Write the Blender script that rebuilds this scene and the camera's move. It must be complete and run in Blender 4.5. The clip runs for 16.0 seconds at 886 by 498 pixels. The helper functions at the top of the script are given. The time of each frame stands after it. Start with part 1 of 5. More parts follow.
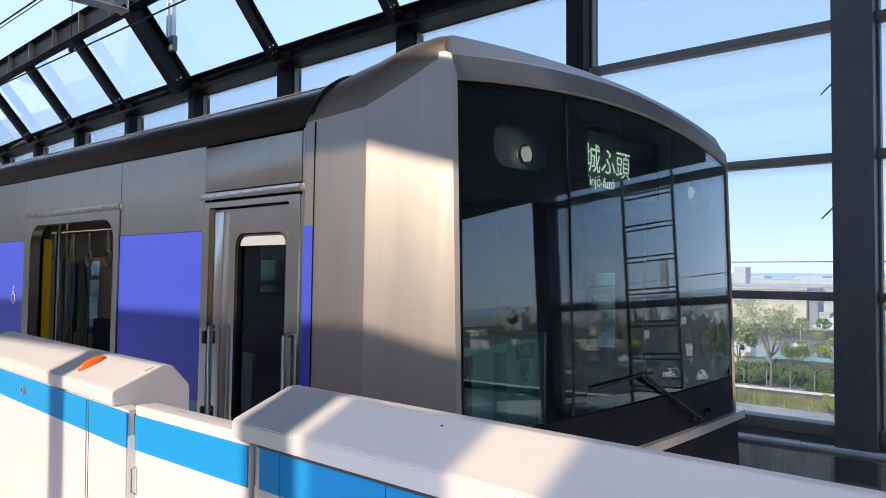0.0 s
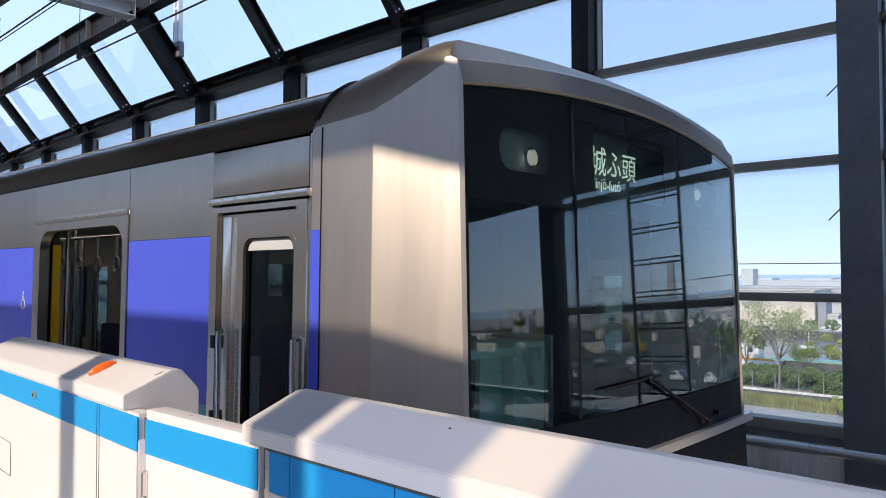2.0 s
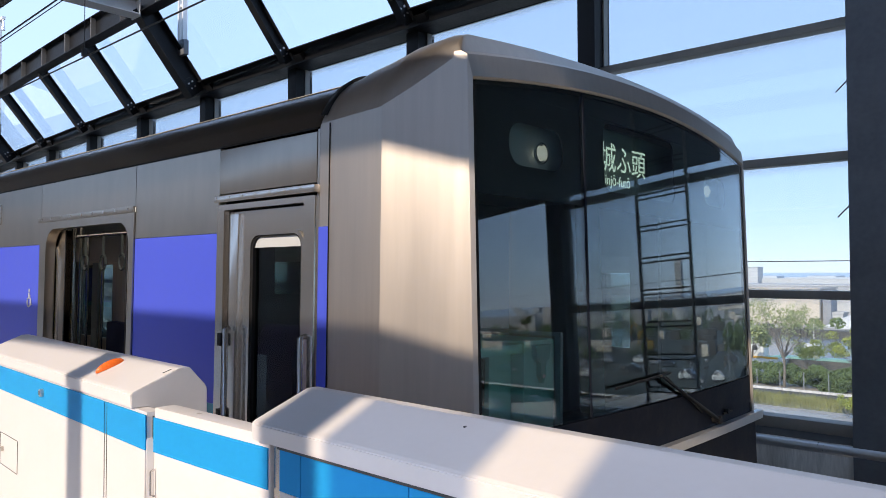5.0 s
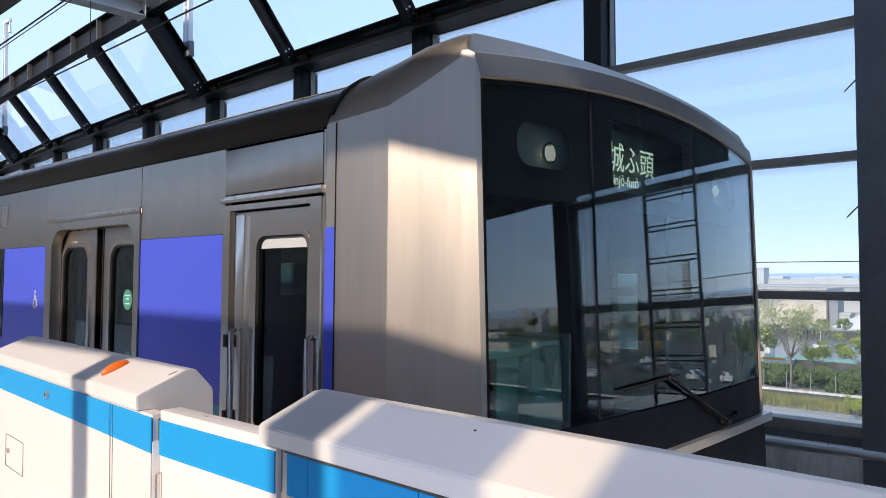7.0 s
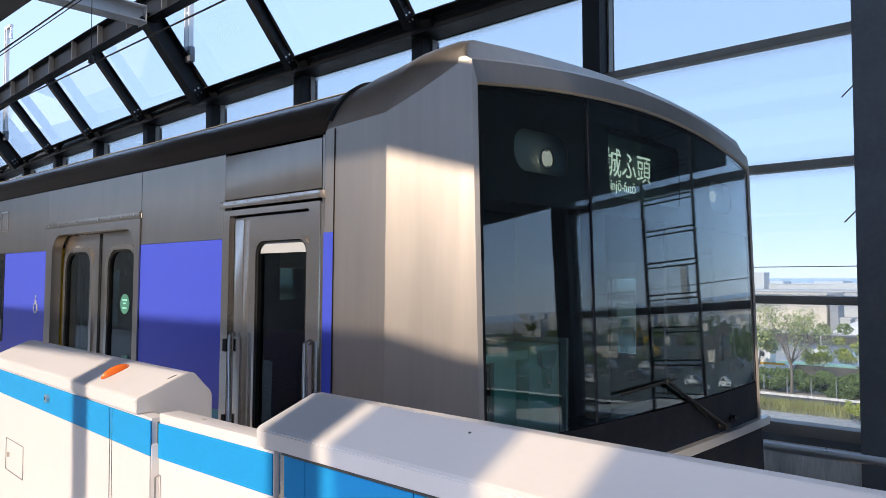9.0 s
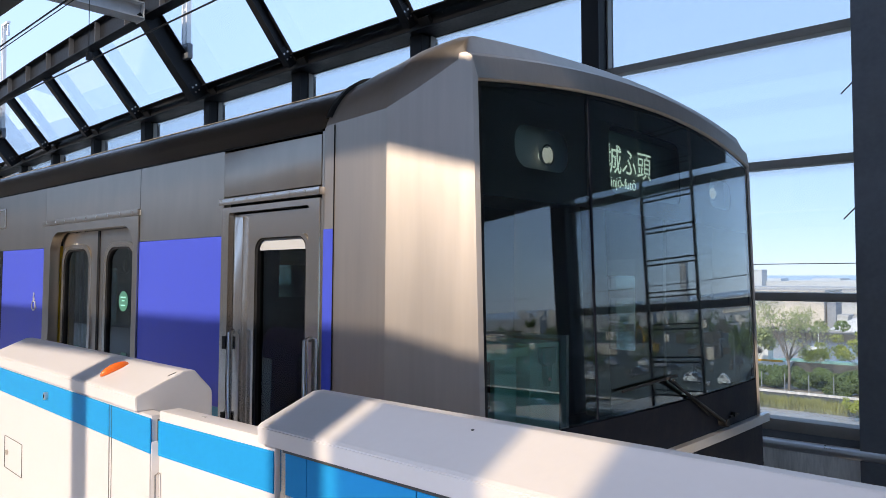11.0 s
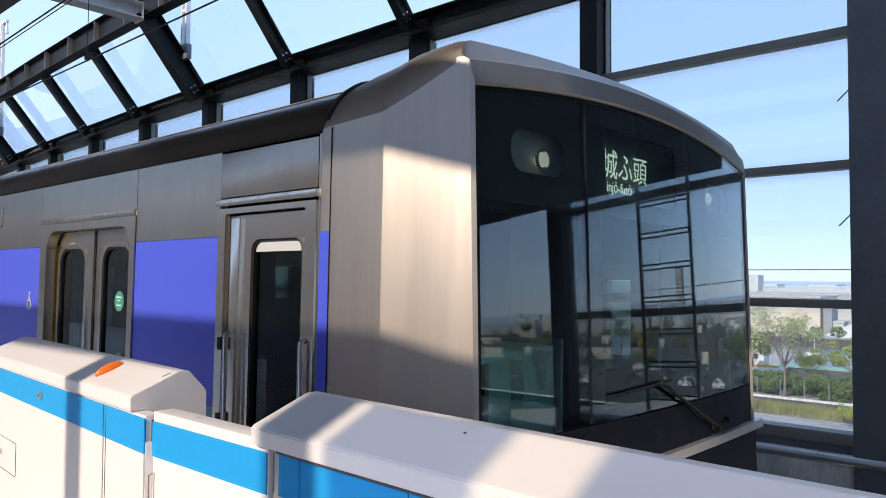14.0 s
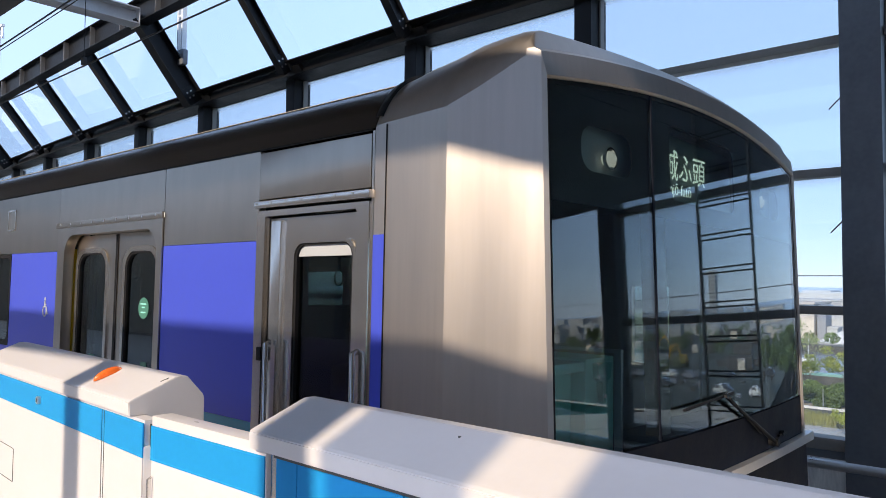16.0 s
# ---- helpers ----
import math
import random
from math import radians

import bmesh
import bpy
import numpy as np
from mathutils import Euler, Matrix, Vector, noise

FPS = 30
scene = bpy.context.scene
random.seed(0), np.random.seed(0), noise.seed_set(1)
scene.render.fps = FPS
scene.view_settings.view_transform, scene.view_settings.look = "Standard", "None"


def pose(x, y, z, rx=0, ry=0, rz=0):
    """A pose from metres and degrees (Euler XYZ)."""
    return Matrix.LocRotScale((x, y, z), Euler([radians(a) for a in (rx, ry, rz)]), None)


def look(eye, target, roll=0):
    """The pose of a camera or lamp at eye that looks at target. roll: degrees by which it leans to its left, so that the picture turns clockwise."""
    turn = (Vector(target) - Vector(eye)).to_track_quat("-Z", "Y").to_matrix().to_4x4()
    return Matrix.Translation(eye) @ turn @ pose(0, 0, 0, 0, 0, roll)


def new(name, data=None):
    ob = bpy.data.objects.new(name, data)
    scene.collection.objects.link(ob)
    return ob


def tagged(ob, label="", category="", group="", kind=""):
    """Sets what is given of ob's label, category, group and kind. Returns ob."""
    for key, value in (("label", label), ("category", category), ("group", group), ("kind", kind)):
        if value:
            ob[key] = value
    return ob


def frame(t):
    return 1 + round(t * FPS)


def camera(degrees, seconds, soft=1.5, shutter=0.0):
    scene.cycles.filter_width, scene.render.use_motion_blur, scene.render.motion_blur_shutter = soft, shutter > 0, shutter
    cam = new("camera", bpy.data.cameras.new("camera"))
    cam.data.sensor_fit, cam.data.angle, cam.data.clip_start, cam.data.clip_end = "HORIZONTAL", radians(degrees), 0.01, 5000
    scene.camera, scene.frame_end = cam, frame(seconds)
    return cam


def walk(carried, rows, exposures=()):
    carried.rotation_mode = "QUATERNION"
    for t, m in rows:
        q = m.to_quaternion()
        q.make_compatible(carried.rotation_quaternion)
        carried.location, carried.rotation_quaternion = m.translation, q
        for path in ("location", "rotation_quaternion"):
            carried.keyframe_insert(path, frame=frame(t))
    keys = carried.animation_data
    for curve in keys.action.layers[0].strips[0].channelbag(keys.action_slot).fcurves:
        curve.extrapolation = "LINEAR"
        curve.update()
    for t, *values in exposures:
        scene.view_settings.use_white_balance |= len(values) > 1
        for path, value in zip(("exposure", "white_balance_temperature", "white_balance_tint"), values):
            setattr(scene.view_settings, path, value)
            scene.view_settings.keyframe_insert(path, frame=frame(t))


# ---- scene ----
cam = camera(61.5, 16.0, soft=0.65)
PATH = [
    (0, (0.03, 0.124, 1.618), (-1.286, 1.628, 1.671), 0.2),
    (0.5, (0.035, 0.124, 1.618), (-1.287, 1.624, 1.672), 0.1),
    (1, (0.037, 0.123, 1.618), (-1.289, 1.62, 1.672), 0.1),
    (1.5, (0.037, 0.119, 1.617), (-1.29, 1.614, 1.675), -0.0),
    (2, (0.037, 0.114, 1.619), (-1.292, 1.607, 1.681), -0.1),
    (2.5, (0.04, 0.109, 1.622), (-1.289, 1.603, 1.688), -0.1),
    (3, (0.041, 0.105, 1.622), (-1.289, 1.597, 1.688), -0.2),
    (3.5, (0.034, 0.105, 1.621), (-1.298, 1.596, 1.686), -0.2),
    (4, (0.027, 0.114, 1.618), (-1.306, 1.604, 1.682), -0.2),
    (6.5, (-0.021, 0.127, 1.613), (-1.364, 1.608, 1.662), -0.1),
    (7, (-0.016, 0.132, 1.614), (-1.363, 1.609, 1.674), -0.2),
    (7.5, (-0.01, 0.131, 1.614), (-1.361, 1.605, 1.682), -0.3),
    (8, (-0.005, 0.132, 1.613), (-1.357, 1.604, 1.684), -0.4),
    (8.5, (0.002, 0.128, 1.613), (-1.348, 1.602, 1.686), -0.3),
    (9, (0.004, 0.124, 1.613), (-1.343, 1.6, 1.686), -0.2),
    (11.5, (-0.012, 0.126, 1.611), (-1.354, 1.608, 1.675), -0.2),
    (12, (-0.014, 0.131, 1.613), (-1.353, 1.615, 1.676), -0.1),
    (12.5, (-0.014, 0.127, 1.614), (-1.354, 1.611, 1.68), -0.0),
    (13, (-0.016, 0.127, 1.613), (-1.355, 1.61, 1.681), 0.1),
    (13.5, (-0.008, 0.125, 1.612), (-1.346, 1.609, 1.681), 0.2),
    (14, (0.002, 0.122, 1.613), (-1.336, 1.607, 1.686), 0.3),
    (14.5, (0.008, 0.117, 1.616), (-1.328, 1.603, 1.694), 0.3),
    (15, (0.015, 0.11, 1.617), (-1.319, 1.597, 1.701), 0.3),
    (15.5, (0.019, 0.1, 1.617), (-1.312, 1.59, 1.704), 0.3),
    (16, (0.023, 0.098, 1.617), (-1.305, 1.591, 1.704), 0.4),
]
walk(cam, [(t, look(eye, target, roll)) for t, eye, target, roll in PATH])

# ---- world, sun, exposure ----
SUN_DIR = Vector((-0.10, 1.0, -0.60)).normalized()
world = bpy.data.worlds.new("sky")
scene.world = world
world.use_nodes = True
wn = world.node_tree
sky = wn.nodes.new("ShaderNodeTexSky")
sky.sky_type, sky.sun_disc = "NISHITA", False
sky.sun_elevation = math.asin(-SUN_DIR.z)
sky.sun_rotation = math.atan2(-SUN_DIR.x, -SUN_DIR.y)
sky.altitude, sky.air_density, sky.dust_density, sky.ozone_density = 900, 0.9, 0.1, 1.5
haze = wn.nodes.new("ShaderNodeMix")
haze.data_type = "RGBA"
haze.inputs["Factor"].default_value = 0.86
haze.inputs[7].default_value = (1.28, 2.1, 3.75, 1)
wn.links.new(sky.outputs[0], haze.inputs[6])
wn.links.new(haze.outputs[2], wn.nodes["Background"].inputs[0])
wn.nodes["Background"].inputs[1].default_value = 0.14
sun = new("sun", bpy.data.lights.new("sun", "SUN"))
sun.data.energy, sun.data.angle, sun.data.color = 1.56, radians(0.53), (1.0, 0.92, 0.84)
sun.matrix_world = look((0, -30, 20), Vector((0, -30, 20)) + SUN_DIR)
scene.view_settings.exposure = 1.68
scene.view_settings.use_white_balance = True
scene.view_settings.white_balance_temperature, scene.view_settings.white_balance_tint = 7750, 13


# ---- materials ----
def mat(name, color, rough=0.5, metal=0.0, var=0.12, scale=4.0, fine=60.0, bump=0.0, stretch=(1, 1, 1), rvar=0.1,
        dirt=None, coat=0.0, glow=None, pieces=0.0, spec=0.5):
    """A painted, metal or stone surface with variation at two scales."""
    m = bpy.data.materials.new(name)
    m.use_nodes = True
    t, n = m.node_tree, m.node_tree.nodes
    b = n["Principled BSDF"]
    b.inputs["Roughness"].default_value, b.inputs["Metallic"].default_value = rough, metal
    b.inputs["Specular IOR Level"].default_value = spec
    b.inputs["Coat Weight"].default_value = coat
    b.inputs["Coat Roughness"].default_value = 0.08
    co = n.new("ShaderNodeTexCoord")
    mp = n.new("ShaderNodeMapping")
    mp.inputs["Scale"].default_value = stretch
    t.links.new(co.outputs["Object"], mp.inputs[0])
    big, small = n.new("ShaderNodeTexNoise"), n.new("ShaderNodeTexNoise")
    for node, s, d in ((big, scale, 5), (small, fine, 3)):
        node.inputs["Scale"].default_value, node.inputs["Detail"].default_value = s, d
        t.links.new(mp.outputs[0], node.inputs["Vector"])
    add = n.new("ShaderNodeMath")
    add.operation = "MULTIPLY_ADD"
    t.links.new(small.outputs[0], add.inputs[0])
    add.inputs[1].default_value = 0.5
    t.links.new(big.outputs[0], add.inputs[2])
    ramp = n.new("ShaderNodeMapRange")
    ramp.inputs[1].default_value, ramp.inputs[2].default_value = 0.45, 1.05
    ramp.inputs[3].default_value, ramp.inputs[4].default_value = 1 - var, 1 + var
    t.links.new(add.outputs[0], ramp.inputs[0])
    value = ramp.outputs[0]
    if pieces:
        info = n.new("ShaderNodeObjectInfo")
        pr = n.new("ShaderNodeMapRange")
        pr.inputs[3].default_value, pr.inputs[4].default_value = 1 - pieces, 1 + pieces
        t.links.new(info.outputs["Random"], pr.inputs[0])
        mm = n.new("ShaderNodeMath")
        mm.operation = "MULTIPLY"
        t.links.new(value, mm.inputs[0])
        t.links.new(pr.outputs[0], mm.inputs[1])
        value = mm.outputs[0]
    tint = n.new("ShaderNodeVectorMath")
    tint.operation = "SCALE"
    tint.inputs[0].default_value = color
    t.links.new(value, tint.inputs["Scale"])
    col = tint.outputs[0]
    if dirt:
        dcol, amount, dscale = dirt
        dn = n.new("ShaderNodeTexNoise")
        dn.inputs["Scale"].default_value, dn.inputs["Detail"].default_value, dn.inputs["Roughness"].default_value = dscale, 8, 0.65
        t.links.new(mp.outputs[0], dn.inputs["Vector"])
        dr = n.new("ShaderNodeMapRange")
        dr.inputs[1].default_value, dr.inputs[2].default_value, dr.inputs[4].default_value = 0.5, 0.75, amount
        t.links.new(dn.outputs[0], dr.inputs[0])
        mx = n.new("ShaderNodeMix")
        mx.data_type = "RGBA"
        t.links.new(dr.outputs[0], mx.inputs["Factor"])
        t.links.new(col, mx.inputs[6])
        mx.inputs[7].default_value = (*dcol, 1)
        col = mx.outputs[2]
    t.links.new(col, b.inputs["Base Color"])
    rr = n.new("ShaderNodeMapRange")
    rr.inputs[1].default_value, rr.inputs[2].default_value = 0.45, 1.05
    rr.inputs[3].default_value, rr.inputs[4].default_value = max(0.02, rough - rvar), min(1, rough + rvar)
    t.links.new(add.outputs[0], rr.inputs[0])
    t.links.new(rr.outputs[0], b.inputs["Roughness"])
    if bump:
        bp = n.new("ShaderNodeBump")
        bp.inputs["Strength"].default_value, bp.inputs["Distance"].default_value = bump, 0.004
        t.links.new(add.outputs[0], bp.inputs["Height"])
        t.links.new(bp.outputs[0], b.inputs["Normal"])
    if glow:
        b.inputs["Emission Color"].default_value, b.inputs["Emission Strength"].default_value = (*glow[0], 1), glow[1]
    return m


def glass(name, tint=(0.9, 0.95, 0.93), ior=1.5, haze=0.0, edge=0.0, rough=0.0):
    """Sheet glass: see-through, mirror-like at a slant, with a film of dust that is thicker along its upper and lower edges."""
    m = bpy.data.materials.new(name)
    m.use_nodes = True
    t, n = m.node_tree, m.node_tree.nodes
    n.remove(n["Principled BSDF"])
    clear, gloss = n.new("ShaderNodeBsdfTransparent"), n.new("ShaderNodeBsdfGlossy")
    clear.inputs[0].default_value = (*tint, 1)
    gloss.inputs[0].default_value = (0.88, 0.94, 1.0, 1)
    gloss.inputs["Roughness"].default_value = rough
    lw = n.new("ShaderNodeLayerWeight")
    lw.inputs[0].default_value = 0.5
    pw = n.new("ShaderNodeMath")
    pw.operation = "POWER"
    t.links.new(lw.outputs["Facing"], pw.inputs[0])
    pw.inputs[1].default_value = 4.0
    fr = n.new("ShaderNodeMapRange")
    fr.inputs[3].default_value, fr.inputs[4].default_value = ((ior - 1) / (ior + 1)) ** 2, 0.9
    t.links.new(pw.outputs[0], fr.inputs[0])
    mix = n.new("ShaderNodeMixShader")
    t.links.new(fr.outputs[0], mix.inputs[0])
    t.links.new(clear.outputs[0], mix.inputs[1])
    t.links.new(gloss.outputs[0], mix.inputs[2])
    out = mix.outputs[0]
    if haze or edge:
        co = n.new("ShaderNodeTexCoord")
        sp = n.new("ShaderNodeSeparateXYZ")
        t.links.new(co.outputs["Generated"], sp.inputs[0])
        ab = n.new("ShaderNodeMath")
        ab.operation = "SUBTRACT"
        t.links.new(sp.outputs["Z"], ab.inputs[0])
        ab.inputs[1].default_value = 0.5
        av = n.new("ShaderNodeMath")
        av.operation = "ABSOLUTE"
        t.links.new(ab.outputs[0], av.inputs[0])
        er = n.new("ShaderNodeMapRange")
        er.interpolation_type = "SMOOTHERSTEP"
        er.inputs[1].default_value, er.inputs[2].default_value = 0.36, 0.5
        er.inputs[3].default_value, er.inputs[4].default_value = haze, haze + edge
        t.links.new(av.outputs[0], er.inputs[0])
        nz = n.new("ShaderNodeTexNoise")
        nz.inputs["Scale"].default_value, nz.inputs["Detail"].default_value = 2.5, 6
        t.links.new(co.outputs["Object"], nz.inputs["Vector"])
        nm = n.new("ShaderNodeMapRange")
        nm.inputs[3].default_value, nm.inputs[4].default_value = 0.6, 1.4
        t.links.new(nz.outputs[0], nm.inputs[0])
        ml = n.new("ShaderNodeMath")
        ml.operation = "MULTIPLY"
        t.links.new(er.outputs[0], ml.inputs[0])
        t.links.new(nm.outputs[0], ml.inputs[1])
        film, dust, back = n.new("ShaderNodeMixShader"), n.new("ShaderNodeBsdfDiffuse"), n.new("ShaderNodeBsdfTranslucent")
        both = n.new("ShaderNodeMixShader")
        for node in (dust, back):
            node.inputs[0].default_value = (0.85, 0.87, 0.88, 1)
        both.inputs[0].default_value = 0.6
        t.links.new(dust.outputs[0], both.inputs[1])
        t.links.new(back.outputs[0], both.inputs[2])
        t.links.new(ml.outputs[0], film.inputs[0])
        t.links.new(out, film.inputs[1])
        t.links.new(both.outputs[0], film.inputs[2])
        out = film.outputs[0]
    t.links.new(out, n["Material Output"].inputs[0])
    return m


STEEL = mat("brushed_stainless", (0.46, 0.416, 0.376), 0.44, 0.97, 0.10, 0.7, 9, 0.0, (5, 5, 0.3), 0.025)
brushed = STEEL.node_tree
along = brushed.nodes.new("ShaderNodeTangent")
along.direction_type, along.axis = "RADIAL", "Z"
brushed.links.new(along.outputs[0], brushed.nodes["Principled BSDF"].inputs["Tangent"])
brushed.nodes["Principled BSDF"].inputs["Anisotropic"].default_value = 0.15
STEEL_SIDE = mat("brushed_stainless_side", (0.43, 0.39, 0.345), 0.30, 0.97, 0.10, 1.1, 9, 0.0, (1.6, 1.6, 0.5), 0.03, pieces=0.07)
STEEL_TRIM = mat("satin_steel_trim", (0.60, 0.565, 0.525), 0.19, 0.95, 0.05, 3, 80, 0.0, (1, 1, 0.2), 0.03)
# The shoulder's dark reflection is put into this steel's base colour.
STEEL_SHADED = mat("reflection_darkened_steel", (0.095, 0.088, 0.082), 0.22, 0.95, 0.1, 0.8, 10, 0.0, (0.3, 4, 4), 0.05)
PURPLE = mat("violet_film", (0.052, 0.085, 0.55), 0.40, 0.0, 0.05, 1.5, 40, 0.01, rvar=0.05, spec=0.3)
TEAL = mat("turquoise_film", (0.02, 0.30, 0.42), 0.4, 0.0, 0.05)
RUBBER = mat("black_rubber", (0.012, 0.012, 0.013), 0.6, 0, 0.2, 8, 80, spec=0.2)
BLACK = mat("front_black_paint", (0.014, 0.017, 0.026), 0.55, 0, 0.2, 5, 60, 0.02, rvar=0.1, spec=0.06, dirt=((0.05, 0.05, 0.05), 0.25, 14.0))
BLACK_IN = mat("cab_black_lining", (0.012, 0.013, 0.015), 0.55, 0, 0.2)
CAB_GREY = mat("cab_lining_grey", (0.20, 0.24, 0.25), 0.6, 0, 0.1)
CAB_TEAL = mat("cab_desk_green", (0.30, 0.72, 0.64), 0.5, 0, 0.1, 6, 40)
CREAM = mat("interior_cream", (0.45, 0.43, 0.40), 0.5, 0, 0.06)
SEAT = mat("seat_moquette_blue", (0.02, 0.035, 0.10), 0.9, 0, 0.3, 30, 200, 0.2)
YELLOW = mat("yellow_marking", (0.62, 0.42, 0.01), 0.45, 0, 0.08)
RAILSTEEL = mat("polished_rail", (0.45, 0.45, 0.45), 0.22, 1.0, 0.02, 2, 20, 0.0, rvar=0.02)
WHITE = mat("fence_white_paint", (0.665, 0.645, 0.65), 0.42, 0, 0.03, 2, 60, 0.02, rvar=0.06, dirt=((0.5, 0.47, 0.44), 0.10, 3.0))
BLUE = mat("fence_blue_band", (0.0, 0.29, 0.64), 0.45, 0, 0.04, 2, 60, 0.0, rvar=0.05, spec=0.03)
GAP = mat("joint_dark", (0.05, 0.055, 0.06), 0.6)
ORANGE = mat("orange_lens", (0.85, 0.16, 0.03), 0.25, 0, 0.06)
SIGNWHITE = mat("sign_white", (0.45, 0.47, 0.48), 0.5, 0, 0.02)
SIGNLIT = mat("sign_letters_lit", (0.75, 0.85, 0.82), 0.5, 0, 0.02, glow=((0.75, 1.0, 0.93), 0.28))
STICKER = mat("green_sticker", (0.05, 0.20, 0.15), 0.5, 0, 0.05)
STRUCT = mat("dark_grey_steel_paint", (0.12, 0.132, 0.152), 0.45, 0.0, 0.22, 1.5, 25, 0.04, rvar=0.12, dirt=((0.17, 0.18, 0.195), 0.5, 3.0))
# Same structural steel as STRUCT, with its shade put into the colour.
STRUCT_SHADED = mat("shaded_steel_paint", (0.011, 0.012, 0.014), 0.5, 0.0, 0.25, 1.5, 25, 0.04, rvar=0.12, spec=0.22)
MULL = mat("brown_grey_aluminium", (0.24, 0.225, 0.21), 0.45, 0.3, 0.12, 2, 40, 0.02)
PALE = mat("pale_steel_beam", (0.50, 0.51, 0.52), 0.5, 0.0, 0.1, 1.5, 30, 0.02, dirt=((0.25, 0.24, 0.23), 0.4, 2.0))
CONCRETE = mat("stained_concrete", (0.72, 0.69, 0.65), 0.9, 0, 0.3, 1.2, 20, 0.4, (3, 3, 0.5), 0.05, dirt=((0.06, 0.06, 0.055), 0.6, 1.6))
FLOOR = mat("platform_paving", (0.68, 0.64, 0.58), 0.75, 0, 0.15, 1.5, 60, 0.15)
GALV = mat("galvanised_pipe", (0.55, 0.56, 0.58), 0.35, 0.8, 0.1, 3, 50)
BALLAST = mat("ballast", (0.16, 0.145, 0.13), 0.95, 0, 0.5, 12, 60, 0.8)
MASTWHITE = mat("mast_white_paint", (0.75, 0.76, 0.77), 0.5, 0.0, 0.08, 2, 30)
RAIL = mat("rail_steel", (0.22, 0.17, 0.14), 0.4, 0.7, 0.2)
WIRE = mat("wire_black", (0.03, 0.03, 0.032), 0.5, 0.4, 0.1)
FILL_STRIP = mat("interior_fill_glow", (0.8, 0.8, 0.8), 0.5, 0, 0.02, glow=((1.0, 0.96, 0.9), 0.4))
OPPOSITE = mat("unseen_wall_brown_grey", (0.34, 0.305, 0.27), 0.7, 0, 0.15, 0.5, 10)
UNSEEN_DARK = mat("unseen_dark_panel", (0.07, 0.065, 0.06), 0.6, 0, 0.15, 1.0, 20)
ROOFMAT = mat("unseen_ceiling_panel", (0.24, 0.235, 0.23), 0.7, 0, 0.08, 1.0, 20)
WIN_FRONT = glass("windscreen_glass", (0.74, 0.82, 0.81), 1.65)
WIN_SIDE = glass("train_side_glass", (0.42, 0.50, 0.49), 1.42)
PANE_SHADE = glass("frosted_shade_glass", (0.74, 0.83, 1.0), 1.4, 0.25, 0.0)
PANE = glass("wall_glass", (0.82, 0.86, 0.88), 1.4, 0.04, 0.28)
ROOFPANE = glass("roof_glass", (0.95, 0.98, 1.0), 1.3, 0.012, 0.0)
# Faint glow put in for the light that the lamp lens reflects.
LAMP = mat("lens_glint_glow", (0.9, 0.9, 0.88), 0.3, 0, 0.02, glow=((1.0, 0.97, 0.9), 0.12))
REFLECTOR = mat("chrome_reflector", (0.9, 0.9, 0.88), 0.12, 1.0, 0.03)
GRASS = mat("dry_grass", (0.16, 0.17, 0.06), 0.9, 0, 0.5, 0.8, 12, 0.5)
GROUND = mat("gravelly_ground", (0.42, 0.375, 0.32), 0.95, 0, 0.25, 0.15, 3, 0.3)
ASPHALT = mat("asphalt", (0.075, 0.073, 0.07), 0.9, 0, 0.2, 0.4, 20, 0.2)
WATER = mat("canal_water", (0.17, 0.18, 0.18), 0.2, 0, 0.2, 0.3, 2.5, 0.5, (1, 0.4, 1), 0.05)
LEAF = mat("leaves", (0.30, 0.34, 0.15), 0.6, 0, 0.45, 1.5, 9, 0.0)
LEAF_DARK = mat("leaves_hedge", (0.14, 0.20, 0.07), 0.65, 0, 0.5, 1.0, 8, 0.0)
LEAF_YEL = mat("leaves_yellow_green", (0.34, 0.38, 0.08), 0.6, 0, 0.4, 1.5, 9, 0.0)
BARK = mat("bark", (0.20, 0.17, 0.14), 0.9, 0, 0.3, 3, 30, 0.4, (1, 1, 0.2))
BLDG = mat("pale_building_wall", (0.62, 0.55, 0.46), 0.85, 0, 0.12, 0.1, 2, 0.05)
BLDG_W = mat("white_building_wall", (0.5, 0.5, 0.49), 0.8, 0, 0.08, 0.1, 2, 0.05)
BLDG_G = mat("grey_building_wall", (0.27, 0.28, 0.30), 0.85, 0, 0.15, 0.1, 2, 0.05)
WINDARK = mat("dark_window", (0.03, 0.035, 0.04), 0.2, 0, 0.1)
SEAWALL = mat("sea_wall_stone", (0.10, 0.095, 0.085), 0.95, 0, 0.4, 0.5, 6, 0.6)
SUNLIT_TAN = mat("sunlit_roof_tan", (0.55, 0.46, 0.37), 0.7, 0, 0.12, 2, 30)
# Distance haze is put into these pale sea and skyline colours.
SEA = mat("haze_tinted_sea", (0.50, 0.62, 0.70), 0.55, 0, 0.05, 0.01, 0.1, 0.0)
HILL = mat("haze_tinted_distance", (0.50, 0.53, 0.55), 1.0, 0, 0.1, 0.01, 0.2)
CARPAINT = mat("dark_grey_car_paint", (0.035, 0.037, 0.042), 0.25, 0.3, 0.05, coat=0.6)
MACHINE = mat("machine_yellow", (0.65, 0.33, 0.02), 0.45, 0, 0.1)
BOATW = mat("boat_white", (0.65, 0.65, 0.63), 0.5, 0, 0.12, 1, 20)
BOATG = mat("boat_deck_green", (0.22, 0.42, 0.36), 0.6, 0, 0.12)


